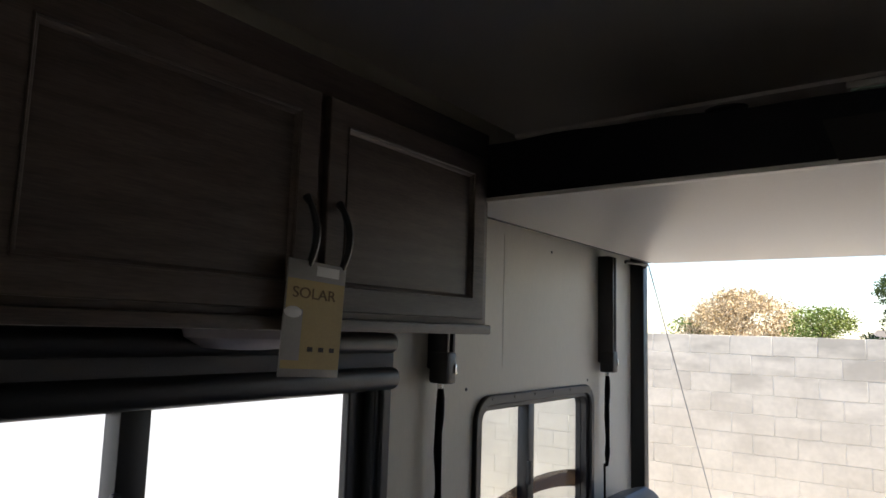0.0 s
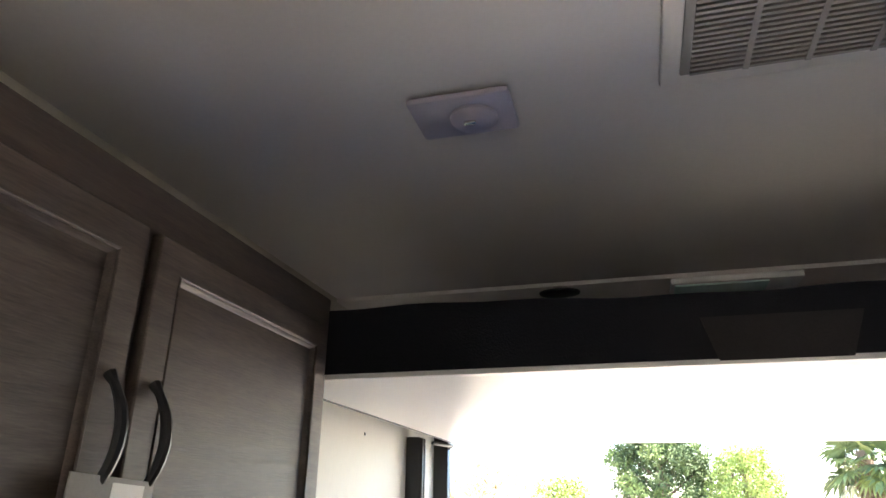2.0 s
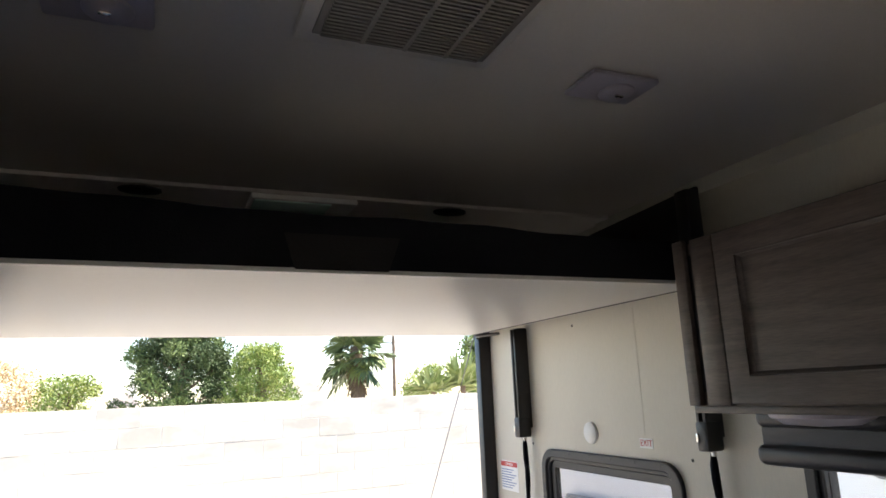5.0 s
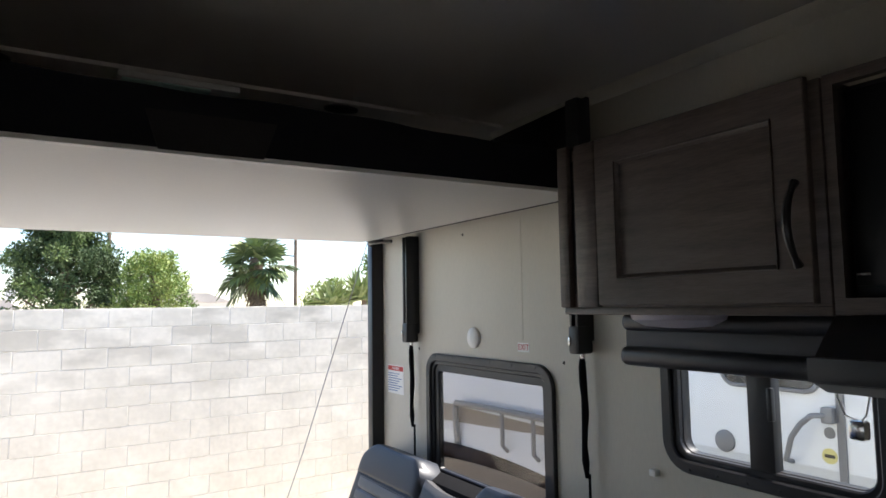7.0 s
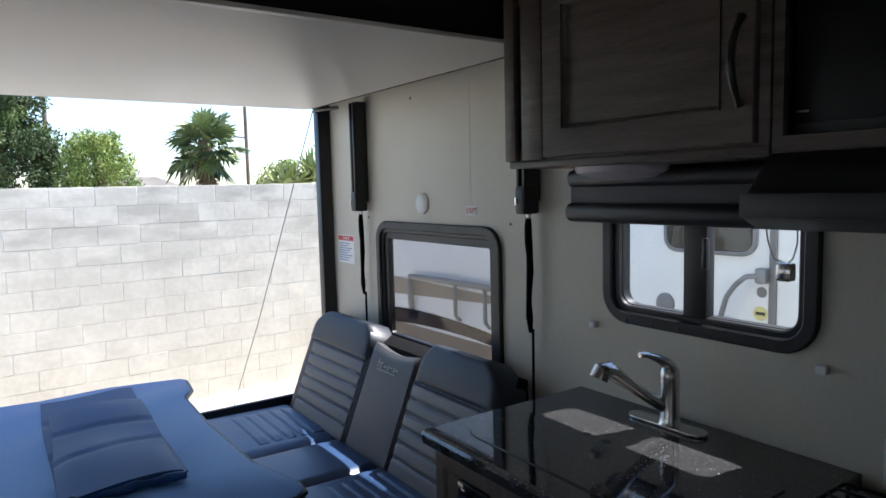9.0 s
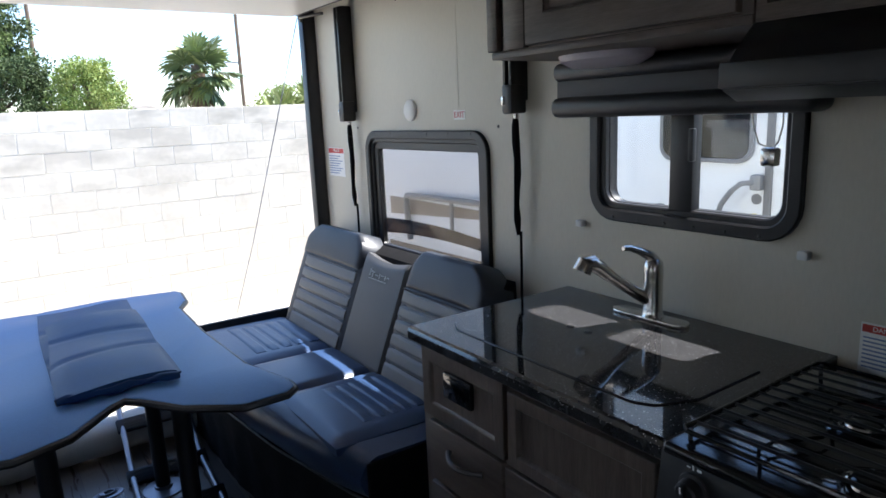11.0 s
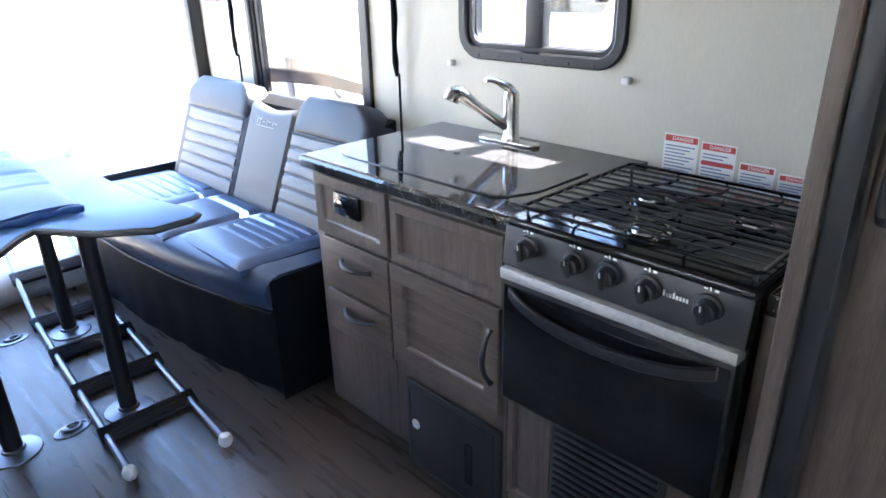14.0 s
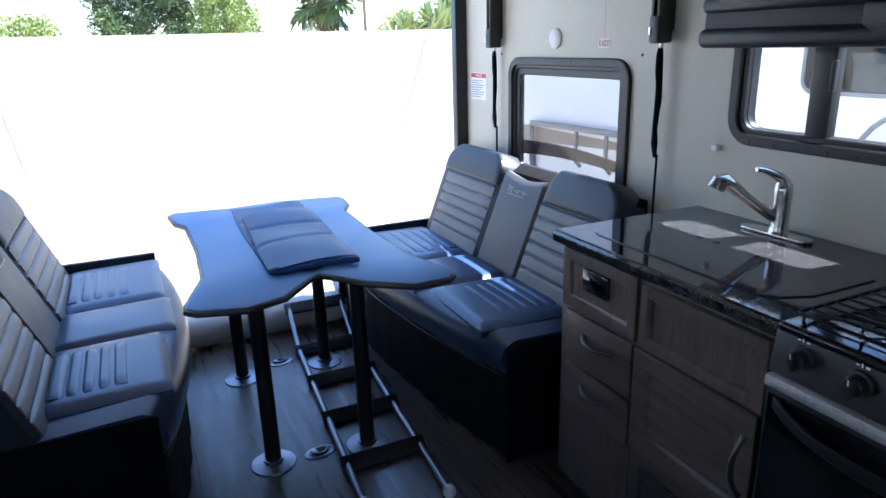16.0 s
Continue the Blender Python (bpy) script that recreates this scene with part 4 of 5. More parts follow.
spout = [Vector((1.075, -2.068, 0.962)), Vector((1.02, -2.05, 1.0)), Vector((0.97, -2.033, 1.038)), Vector((0.94, -2.022, 1.064)), Vector((0.922, -2.016, 1.076)), Vector((0.905, -2.011, 1.074)), Vector((0.896, -2.008, 1.056))]
part("spout", tube(B(), spout[:3], [0.017, 0.015, 0.0145], 16), M_NICKEL, tap)
part("spray_head", tube(B(), spout[2:], [0.016, 0.019, 0.022, 0.024, 0.024], 16), M_NICKEL, tap, "pull-out spray head")
part("lever", tube(B(), [(1.087, -2.075, 1.062), (1.075, -2.071, 1.078), (1.045, -2.063, 1.094), (1.015, -2.056, 1.106), (0.996, -2.052, 1.106)], [0.017, 0.014, 0.010, 0.008, 0.007], 12), M_NICKEL, tap)

SF = 0.555
rng = base("range", (0.85, -2.75, 0.35), "black gas range with three burners, wire grate and oven", "range")
SY0, SY1 = -3.022, -2.500
part("body", box(B(), SF + 0.03, 1.05, SY0 + 0.004, SY1 - 0.004, 0.47, 0.9, 0.003), M_BLACKM, rng)
part("cooktop", box(B(), SF + 0.005, 1.06, SY0, SY1, 0.898, 0.920, 0.008, 3), M_ENAMEL, rng, "glossy black enamel cooktop")
part("control_panel", prism(B(), [(SF + 0.03, 0.81), (SF + 0.002, 0.81), (SF - 0.006, 0.818), (SF + 0.006, 0.905), (SF + 0.03, 0.908)], SY0, SY1, 'y', 0.003), M_BLACKM, rng)
for y in (-2.568, -2.682, -2.760, -2.841, -2.952):
    m = Matrix.Translation((SF - 0.003, y, 0.872)) @ Matrix.Rotation(radians(-8), 4, 'Y') @ FACE_L
    k = part("knob", lathe(B(), [(0.026, 0.0), (0.025, 0.004), (0.020, 0.006), (0.019, 0.022), (0.016, 0.025), (0.002, 0.025)], m, 24), M_BLACK, rng)
    part("grip", box(B(), -0.0055, 0.0055, -0.020, 0.020, 0.02, 0.034, 0.003, m=m), M_BLACK, k)
    part("pointer", box(B(), -0.0012, 0.0012, 0.008, 0.019, 0.0335, 0.0348, m=m), M_WHITEP, k)
    bb = B()
    box(bb, -0.010, -0.004, 0.034, 0.036, 0.0, 0.001, m=m)
    box(bb, 0.000, 0.002, 0.032, 0.040, 0.0, 0.001, m=m)
    box(bb, 0.008, 0.015, 0.033, 0.037, 0.0, 0.001, m=m)
    part("dial_marks", bb, M_PAPER, rng)
b = B()
for k in range(8):
    y = -2.872 - 0.0062 * k
    box(b, SF - 0.0075, SF - 0.0045, y - 0.0017, y + 0.0017, 0.871 - 0.004, 0.871 + (0.007 if k in (0, 3) else 0.003))
part("maker_badge", b, M_PAPER, rng)
od = part("oven_door", box(B(), SF - 0.012, SF + 0.028, SY0 + 0.006, SY1 - 0.006, 0.475, 0.80, 0.006), M_BLACKM, rng)
part("glass", box(B(), SF - 0.0145, SF - 0.011, SY0 + 0.014, SY1 - 0.014, 0.485, 0.775, 0.002), M_OVENGLASS, od)
part("top_strip", box(B(), SF - 0.02, SF + 0.02, SY0 + 0.004, SY1 - 0.004, 0.787, 0.814, 0.006), M_STEEL, od, "hammered silver top strip")
pts = []
for k in range(17):
    s = -1 + 2 * k / 16
    pts.append((SF - 0.018 - 0.030 * (1 - s ** 4), (SY0 + SY1) / 2 + 0.228 * s, 0.762 - 0.030 * (1 - s * s)))
b = B()
rows = [[b.verts.new((x + dx, y, z + dz)) for dx, dz in ((-0.006, -0.010), (-0.006, 0.010), (-0.003, 0.013), (0.005, 0.012), (0.005, -0.012), (-0.003, -0.013))] for x, y, z in pts]
for A, C in zip(rows, rows[1:]):
    for k in range(6):
        b.faces.new((A[k], A[(k + 1) % 6], C[(k + 1) % 6], C[k]))
b.faces.new(rows[0][::-1])
b.faces.new(rows[-1])
part("handle", b, M_BLACKM, od, "curved dark oven handle")
burn = ((0.665, -2.775, 0.048), (0.835, -2.685, 0.036), (0.83, -2.91, 0.038))
for x, y, r in burn:
    bu = part("burner", lathe(B(), [(r + 0.022, 0), (r + 0.018, 0.003), (r + 0.004, 0.003), (r, 0.006), (r * 0.95, 0.011), (r * 0.6, 0.012), (0.002, 0.012)], Matrix.Translation((x, y, 0.9195)), 24), M_ENAMEL, rng, "black burner bowl")
    part("burner_ring", tube(B(), [(x + r * 0.78 * math.cos(2 * math.pi * k / 24), y + r * 0.78 * math.sin(2 * math.pi * k / 24), 0.9315) for k in range(24)], 0.0045, 8, True), M_CHROME, bu, "bright burner ring")
    part("cap", lathe(B(), [(r * 0.7, 0), (r * 0.7, 0.005), (r * 0.6, 0.007), (0.002, 0.008)], Matrix.Translation((x, y, 0.931)), 20), M_ENAMEL, bu)
for y0, y1 in ((-3.012, -2.516),):
    x0, x1, z = SF + 0.035, 1.03, 0.938
    g = part("grate", tube(B(), [(x0, y0 + 0.01, z), (x0, y1 - 0.01, z), (x0 + 0.01, y1, z), (x1 - 0.01, y1, z), (x1, y1 - 0.01, z), (x1, y0 + 0.01, z), (x1 - 0.01, y0, z), (x0 + 0.01, y0, z)], 0.0042, 8, True), M_ENAMEL, rng, "black wire pan grate")
    for k in range(11):
        x = x0 + 0.038 + (x1 - x0 - 0.076) * k / 10
        part("wire", tube(B(), [(x, y0, z), (x, (y0 + y1) / 2, z + 0.003), (x, y1, z)], 0.0032, 6), M_BLACKM, g)
    for q in (0.26, 0.5, 0.74):
        yw = y0 + (y1 - y0) * q
        part("wire", tube(B(), [(x0 + (x1 - x0) * k / 12, yw + 0.022 * math.sin(k * math.pi / 3), z - 0.004) for k in range(13)], 0.0030, 6), M_ENAMEL, g)
    for x in (x0 + 0.01, x1 - 0.01):
        for y in (y0 + 0.01, y1 - 0.01):
            part("foot", cyl(B(), (x, y, 0.92), (x, y, z), 0.004, seg=8), M_BLACKM, g)
low = base("range_plinth", (0.85, -2.75, 0), "smoked-wood panel under the oven with a black louvred vent", "cabinet")
part("panel", box(B(), KF, WR - 0.06, -3.070, -2.489, 0.0, 0.466, 0.002), M_WOOD, low)
part("framed_panel", shaker(B(), KF, -1, -2.622, -2.492, 0.15, 0.464, th=0.012, rail=0.018, inset=0.009, ease=0.004), M_WOOD, low)
part("filler_stile", box(B(), KF - 0.004, KF + 0.4, -3.070, -3.026, 0.467, 0.868, 0.002), M_WOOD, low)
vent = part("vent", box(B(), KF - 0.016, KF - 0.001, -2.908, -2.626, 0.16, 0.456, 0.005), M_BLACK, low, "black louvred furnace vent")
for k in range(13):
    z = 0.180 + 0.0205 * k
    part("slat", box(B(), KF - 0.026, KF - 0.015, -2.895, -2.640, z, z + 0.011, 0.002), M_BLACKM, vent)

# partition beyond the range, its dark edge channel and the wooden door beyond
solid("partition", box(B(), 0.524, WR - 0.002, -3.092, -3.072, 0.0, 2.285, 0.003), M_WOOD, "smoked-wood partition panel beside the range", "partition", kind="structure")
solid("partition_edge", box(B(), 0.506, 0.522, -3.098, -3.070, 0.0, 2.285, 0.004), M_WOOD, "smoked-wood edge strip of the partition", "trim", kind="structure")
solid("door_channel", box(B(), 0.512, 0.56, -3.136, -3.101, 0.0, 2.285, 0.005), M_BLACK, "black metal door channel behind the partition", "trim", kind="structure")
solid("door_1", box(B(), 0.56, 0.595, -3.9, -3.139, 0.02, 1.98, 0.004), M_WOOD, "closed smoked-wood inner door", "door", kind="structure")
b = tube(B(), [(0.556, -3.165, 1.27), (0.525, -3.17, 1.25), (0.518, -3.17, 1.18), (0.522, -3.17, 1.10), (0.556, -3.165, 1.08)], 0.012, 10)
solid("pull_handle", b, M_BLACKM, "dark pull handle on the inner door", "handle")


# ---- sofas ----
def pad(O, U, V, N, th, nu=14, nv=14, grooves=(), depth=0.008, soft=0.10, sag=0.0, rim=0.25, across=False, taper=0.0, ends=(0.0, 0.0), dip=0.0):
    """A stuffed pad on the parallelogram O, U, V, bulging along N; stitched grooves at shares of V (of U if across)."""
    O, U, V, N = Vector(O), Vector(U), Vector(V), Vector(N).normalized()
    b = B()
    us = [k / nu for k in range(nu + 1)]
    vs = [k / nv for k in range(nv + 1)]

    def edge(s, length):
        d = min(s, 1 - s) * length
        w = soft * min(length, 0.5)
        return math.sqrt(max(0.0, 1 - (1 - min(1, d / w)) ** 2)) if w else 1
    rows = []
    for u in us:
        row = []
        for v in vs:
            h = th * (rim + (1 - rim) * min(edge(u, U.length), edge(v, V.length))) + sag * math.sin(math.pi * u) * math.sin(math.pi * v)
            g = u if across else v
            for q in grooves:
                h -= depth * math.exp(-((g - q) * (U.length if across else V.length) / 0.007) ** 2)
            sh = max(0.0, (v - 0.30) / 0.70)
            uu = 0.5 + (u - 0.5) * (1 - taper * v * v * (3 - 2 * v)) + (ends[0] * (1 - u) - ends[1] * u) * sh ** 2.4
            row.append(b.verts.new(O + U * uu + V * v * (1 - dip * v * math.sin(math.pi * u)) + N * h))
        rows.append(row)
    for i in range(nu):
        for j in range(nv):
            b.faces.new((rows[i][j], rows[i + 1][j], rows[i + 1][j + 1], rows[i][j + 1]))
    hem = [rows[i][0] for i in range(nu + 1)] + [rows[nu][j] for j in range(1, nv + 1)] + [rows[i][nv] for i in range(nu - 1, -1, -1)] + [rows[0][j] for j in range(nv - 1, 0, -1)]
    low = [b.verts.new(v.co - N * (v.co - O).dot(N) - N * 0.01) for v in hem]
    for k in range(len(hem)):
        b.faces.new((hem[k], hem[(k + 1) % len(hem)], low[(k + 1) % len(hem)], low[k]))
    b.faces.new(low)
    return b


def sofa(xw, s, y0, y1, front0, front1, bow, rise, label):
    """A jackknife sofa along a side wall. s +1: on the east wall. y0 the galley end, y1 the ramp end; fronts: reach from the wall at each end."""
    top = base("sofa", (xw - s * 0.4, (y0 + y1) / 2, 0), label, "sofa", "sofas")
    L = y1 - y0

    def X(u):
        return xw - s * u

    def P(u, y, z):
        return Vector((X(u), y, z))

    def front(y):
        k = (y - y0) / L
        return front0 + (front1 - front0) * k + bow * 4 * k * (1 - k)
    # skirted base
    b = B()
    n = 44
    path = [(0.06, y0), (0.25, y0)] + [(front(y0 + L * k / n) - 0.045, y0 + L * k / n) for k in range(n + 1)] + [(0.25, y1), (0.06, y1)]
    rings = []
    for z, push, wob in ((0.006, -0.006, 0.004), (0.12, -0.004, 0.003), (0.26, 0.002, 0.0018), (0.34, 0.010, 0.001), (0.41, 0.012, 0.0)):
        rings.append([b.verts.new(P(u + (push + wob * math.sin(k * 1.15 + z * 3) + wob * 0.6 * math.sin(k * 0.43 + 2)) * (2 < k < len(path) - 3), y, z)) for k, (u, y) in enumerate(path)])
    for A, C in zip(rings, rings[1:]):
        for k in range(len(A)):
            b.faces.new((A[k], A[(k + 1) % len(A)], C[(k + 1) % len(A)], C[k]))
    b.faces.new(rings[-1])
    b.faces.new(rings[0][::-1])
    skirt = part("skirt", b, M_SKIRT, top, "black cloth skirt")
    pts = [P(front(y0 + L * k / 24) - 0.024 + 0.002 * math.sin(k), y0 + L * k / 24, 0.352 - 0.010 * math.sin(math.pi * k / 24)) for k in range(25)]
    part("hem_piping", tube(B(), pts, 0.004, 6), M_PIPING, skirt)
    # seat core with rolled front
    prof = [(0.10, 0.40), (front0 - 0.026, 0.352), (front0 - 0.010, 0.372), (front0 + 0.002, 0.405), (front0 + 0.002, 0.440 + rise * 0.6), (front0 - 0.010, 0.466 + rise), (front0 - 0.034, 0.484 + rise), (front0 - 0.07, 0.490 + rise), (0.32, 0.478 + rise), (0.10, 0.47 + rise)]
    b = B()
    rings = []
    for k in range(25):
        y = y0 + L * k / 24
        d = front(y) - front0
        e = 0.012 * (k in (0, 24)) + 0.004 * (k in (1, 23))
        rings.append([b.verts.new(P(u + (d if 1 <= i <= 7 else 0) - (e if 1 <= i <= 6 else 0), y, z - (e if i >= 4 else 0) + 0.003 * math.sin(k * 0.9 + i))) for i, (u, z) in enumerate(prof)])
    for A, C in zip(rings, rings[1:]):
        for k in range(len(A)):
            b.faces.new((A[k], A[(k + 1) % len(A)], C[(k + 1) % len(A)], C[k]))
    b.faces.new(rings[0])
    b.faces.new(rings[-1][::-1])
    part("seat_core", b, M_VINYL_HALF_SKYLIT, top)
    # seat places, galley end to ramp end
    cuts = [(0.06, 0.372), (0.375, 0.602), (0.605, 0.985)]
    for k, (a, c) in enumerate(cuts):
        ya, yc = y0 + L * a, y0 + L * c
        f = front((ya + yc) / 2)
        O = P(0.315, ya, 0.477 + rise)
        U = P(f - 0.045, ya, 0.486 + rise) - O
        V = Vector((0, yc - ya, 0))
        # pad and insert carry painted sky blue; the vinyl itself is black
        part("seat_pad", pad(O, U, V, (0, 0, 1), 0.022, 16, 16, soft=0.09, sag=0.006), M_VINYL_SKYLIT, top)
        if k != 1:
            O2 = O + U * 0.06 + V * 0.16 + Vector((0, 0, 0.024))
            part("ribbed_insert", pad(O2, U * 0.60, V * 0.68, (0, 0, 1), 0.008, 60, 10, [0.2, 0.4, 0.6, 0.8], 0.010, 0.05, across=True), M_VINYL_SKYLIT, top, "stitched ribbed seat insert")
    # back rests: two seats and the narrower middle console
    foot_u, head_u, zf, zh = 0.335, 0.185, 0.47, 0.845
    N = Vector((-s * (zh - zf), 0, (foot_u - head_u))).normalized()
    for k, (a, c) in enumerate(((0.0, 0.330), (0.331, 0.556), (0.557, 0.955))):
        ya, yc = y0 + L * a, y0 + L * c
        O = P(foot_u, ya, zf)
        Vv = P(head_u, ya, zh) - O
        tall = Vv * (0.97 if k != 1 else 1.13)
        W = yc - ya
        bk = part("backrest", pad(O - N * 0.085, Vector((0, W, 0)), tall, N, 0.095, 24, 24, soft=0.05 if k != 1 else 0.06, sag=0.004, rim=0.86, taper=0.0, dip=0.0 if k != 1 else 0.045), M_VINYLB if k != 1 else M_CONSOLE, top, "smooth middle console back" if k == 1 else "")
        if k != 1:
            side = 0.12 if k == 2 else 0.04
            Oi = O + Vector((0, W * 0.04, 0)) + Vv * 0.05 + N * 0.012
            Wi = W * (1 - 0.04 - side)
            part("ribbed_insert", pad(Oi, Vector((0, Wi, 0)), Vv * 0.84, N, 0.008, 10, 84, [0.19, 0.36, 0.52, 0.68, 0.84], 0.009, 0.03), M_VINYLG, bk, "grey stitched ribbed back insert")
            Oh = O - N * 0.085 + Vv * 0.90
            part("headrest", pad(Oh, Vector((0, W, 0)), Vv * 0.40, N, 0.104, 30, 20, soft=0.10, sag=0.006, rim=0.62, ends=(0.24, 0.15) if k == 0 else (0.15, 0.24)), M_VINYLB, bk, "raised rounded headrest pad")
            part("piping", tube(B(), [Oi + N * 0.004 + Vector((0, Wi * q, 0)) + Vv * 0.85 for q in (0, 0.5, 1)], 0.004, 6), M_PIPING, bk)
        else:
            logo = B()
            for (g, h, w, t) in ((0.72, 0.945, 0.020, 0.030), (0.66, 0.955, 0.08, 0.006), (0.66, 0.925, 0.020, 0.022), (0.57, 0.93, 0.06, 0.005), (0.50, 0.93, 0.018, 0.020), (0.44, 0.94, 0.06, 0.005), (0.37, 0.93, 0.016, 0.018), (0.31, 0.935, 0.05, 0.005), (0.53, 0.885, 0.40, 0.004)):
                p = O + Vector((0, (yc - ya) * g, 0)) + Vv * h + N * 0.0165
                e1, e2 = Vector((0, (yc - ya) * w / 2, 0)), Vv.normalized() * t / 2
                quad = [p - e1 - e2, p + e1 - e2, p + e1 + e2, p - e1 + e2]
                A = [logo.verts.new(v) for v in quad]
                C = [logo.verts.new(v + N * 0.0016) for v in quad]
                for i in range(4):
                    logo.faces.new((A[i], A[(i + 1) % 4], C[(i + 1) % 4], C[i]))
                logo.faces.new(C)
                logo.faces.new(A[::-1])
            part("embroidery", logo, M_LOGO, bk, "silver stitched emblem shapes")
    # steel back frame against the wall and end boards
    part("back_shell", prism(B(), [(X(0.03), 0.30), (X(0.25), 0.44), (X(0.13), 0.88), (X(0.06), 0.90)] if s < 0 else [(X(0.06), 0.90), (X(0.13), 0.88), (X(0.25), 0.44), (X(0.03), 0.30)], y0 + 0.02, y1 - 0.03, 'y', 0.004), M_SKIRT, top)
    part("end_panel", box(B(), min(X(0.07), X(front0 - 0.03)), max(X(0.07), X(front0 - 0.03)), y0 - 0.008, y0 - 0.002, 0.004, 0.468 + rise, 0.002), M_SKIRT, top, "black cloth end panel")
    part("end_board", box(B(), min(X(0.06), X(front1 - 0.01)), max(X(0.06), X(front1 - 0.01)), y1 + 0.002, y1 + 0.028, 0.0, 0.52 + rise, 0.006), M_BLACK, top)
    return top


sofa(WR, 1, -1.535, -0.02, 0.692, 0.83, 0.05, 0.0, "black and grey vinyl jackknife sofa with ribbed inserts, upright")
sofa(WL, -1, -1.50, -0.02, 0.645, 0.69, 0.085, 0.025, "black and grey vinyl jackknife sofa with ribbed inserts, facing its twin")

# ---- table, ladder and floor fittings ----
tab = base("dinette_table", (-0.06, -0.85, 0), "waisted grey laminate table on four dark pedestal legs", "table")
out = [(-0.43, -0.15), (-0.19, -0.185), (0.06, -0.16), (0.325, -0.215), (0.335, -0.25), (0.32, -0.39), (0.272, -0.487), (0.262, -0.85), (0.276, -1.25), (0.33, -1.46), (0.325, -1.508), (0.295, -1.535), (0.18, -1.538), (0.055, -1.44), (-0.02, -1.33), (-0.058, -1.29),
       (-0.10, -1.32), (-0.20, -1.44), (-0.315, -1.482), (-0.45, -1.44), (-0.475, -1.41), (-0.47, -1.36), (-0.40, -1.13), (-0.386, -0.80), (-0.392, -0.42), (-0.43, -0.34), (-0.445, -0.18)]
part("tabletop", prism(B(), out, 0.732, 0.756, 'z', 0.005), M_TABLE_SKYLIT, tab, "grey laminate top coloured blue for the sky's light, with dark edge")
b = tube(B(), [(x * 1.004, y, 0.743) for x, y in out], 0.0105, 8, True)
part("edge_moulding", b, M_BLACK, tab)
for (xb, yb), (xt, yt) in (((-0.246, -0.42), (-0.246, -0.43)), ((-0.25, -1.144), (-0.252, -1.155)), ((0.139, -0.432), (0.133, -0.44)), ((0.099, -1.184), (0.095, -1.19))):
    leg = part("leg", cyl(B(), (xb, yb, 0.01), (xt, yt, 0.732), 0.029, 0.027, 24), M_BLACKM, tab, "dark round pedestal tube")
    part("floor_flange", lathe(B(), [(0.082, 0), (0.080, 0.005), (0.055, 0.009), (0.036, 0.012), (0.034, 0.022), (0.028, 0.024)], Matrix.Translation((xb, yb, 0.0)), 28), M_ALU, leg, "bright round floor flange")
    part("top_flange", lathe(B(), [(0.03, 0), (0.05, 0.012), (0.06, 0.014)], Matrix.Translation((xt, yt, 0.717)), 20), M_BLACKM, leg)


def cloth(x0, x1, y0, y1, z, nx, ny, skew, h, seed):
    """One layer of a limp folded vinyl cover lying on the table, with creases."""
    rnd = random.Random(seed)
    b = B()
    ph = [rnd.uniform(0, 6) for _ in range(4)]
    up, dn = [], []
    for i in range(nx + 1):
        ru, rd = [], []
        for j in range(ny + 1):
            s, t = i / nx, j / ny
            x = x0 + (x1 - x0) * s + skew * t + 0.006 * math.sin(5 * t + ph[0])
            y = y0 + (y1 - y0) * t + 0.012 * math.sin(4 * s + ph[1])
            rise = h * (0.5 + 0.25 * math.sin(9 * t + ph[2] + 1.5 * s) + 0.2 * math.sin(5 * s + ph[3])) * min(1, 6 * min(s, 1 - s)) ** 0.5
            crease = 0.007 * math.exp(-((t - 0.36 - 0.05 * s) / 0.018) ** 2) + 0.006 * math.exp(-((t - 0.72 + 0.06 * s) / 0.02) ** 2)
            ru.append(b.verts.new((x, y, z + 0.004 + rise - crease)))
            rd.append(b.verts.new((x, y, z)))
        up.append(ru)
        dn.append(rd)
    for i in range(nx):
        for j in range(ny):
            b.faces.new((up[i][j], up[i + 1][j], up[i + 1][j + 1], up[i][j + 1]))
            b.faces.new((dn[i][j], dn[i][j + 1], dn[i + 1][j + 1], dn[i + 1][j]))
    for j in range(ny):
        b.faces.new((up[0][j], up[0][j + 1], dn[0][j + 1], dn[0][j]))
        b.faces.new((up[nx][j], dn[nx][j], dn[nx][j + 1], up[nx][j + 1]))
    for i in range(nx):
        b.faces.new((up[i][0], dn[i][0], dn[i + 1][0], up[i + 1][0]))
        b.faces.new((up[i][ny], up[i + 1][ny], dn[i + 1][ny], dn[i][ny]))
    return b


cv = base("folded_cover", (-0.05, -0.75, 0.756), "folded blue-black vinyl cover lying creased on the table", "cover")
part("under_fold", cloth(-0.215, 0.10, -1.225, -0.25, 0.7575, 16, 40, 0.028, 0.010, 3), M_COVER, cv)
part("top_fold", cloth(-0.205, 0.092, -1.25, -0.50, 0.774, 16, 40, 0.022, 0.022, 5), M_COVER, cv)
part("rolled_hem", tube(B(), [(-0.21 + 0.30 * k / 12, -1.255 + 0.006 * math.sin(k), 0.772 + 0.003 * math.sin(k * 2)) for k in range(13)], [0.010 + 0.003 * math.sin(k * 1.3) for k in range(13)], 10), M_COVER, cv)

lad = base("ladder", (0.15, -0.75, 0), "bunk ladder of grey tubes with black treads on the floor", "ladder")


def rail_l(y):
    return Vector((-0.030 - (y + 1.48) * -0.066, y, 0.024 + max(0, y + 0.30) * 0.5))


def rail_r(y):
    return Vector((0.243 - (y + 1.60) * -0.064, y, 0.024 + max(0, y + 0.30) * 0.5))


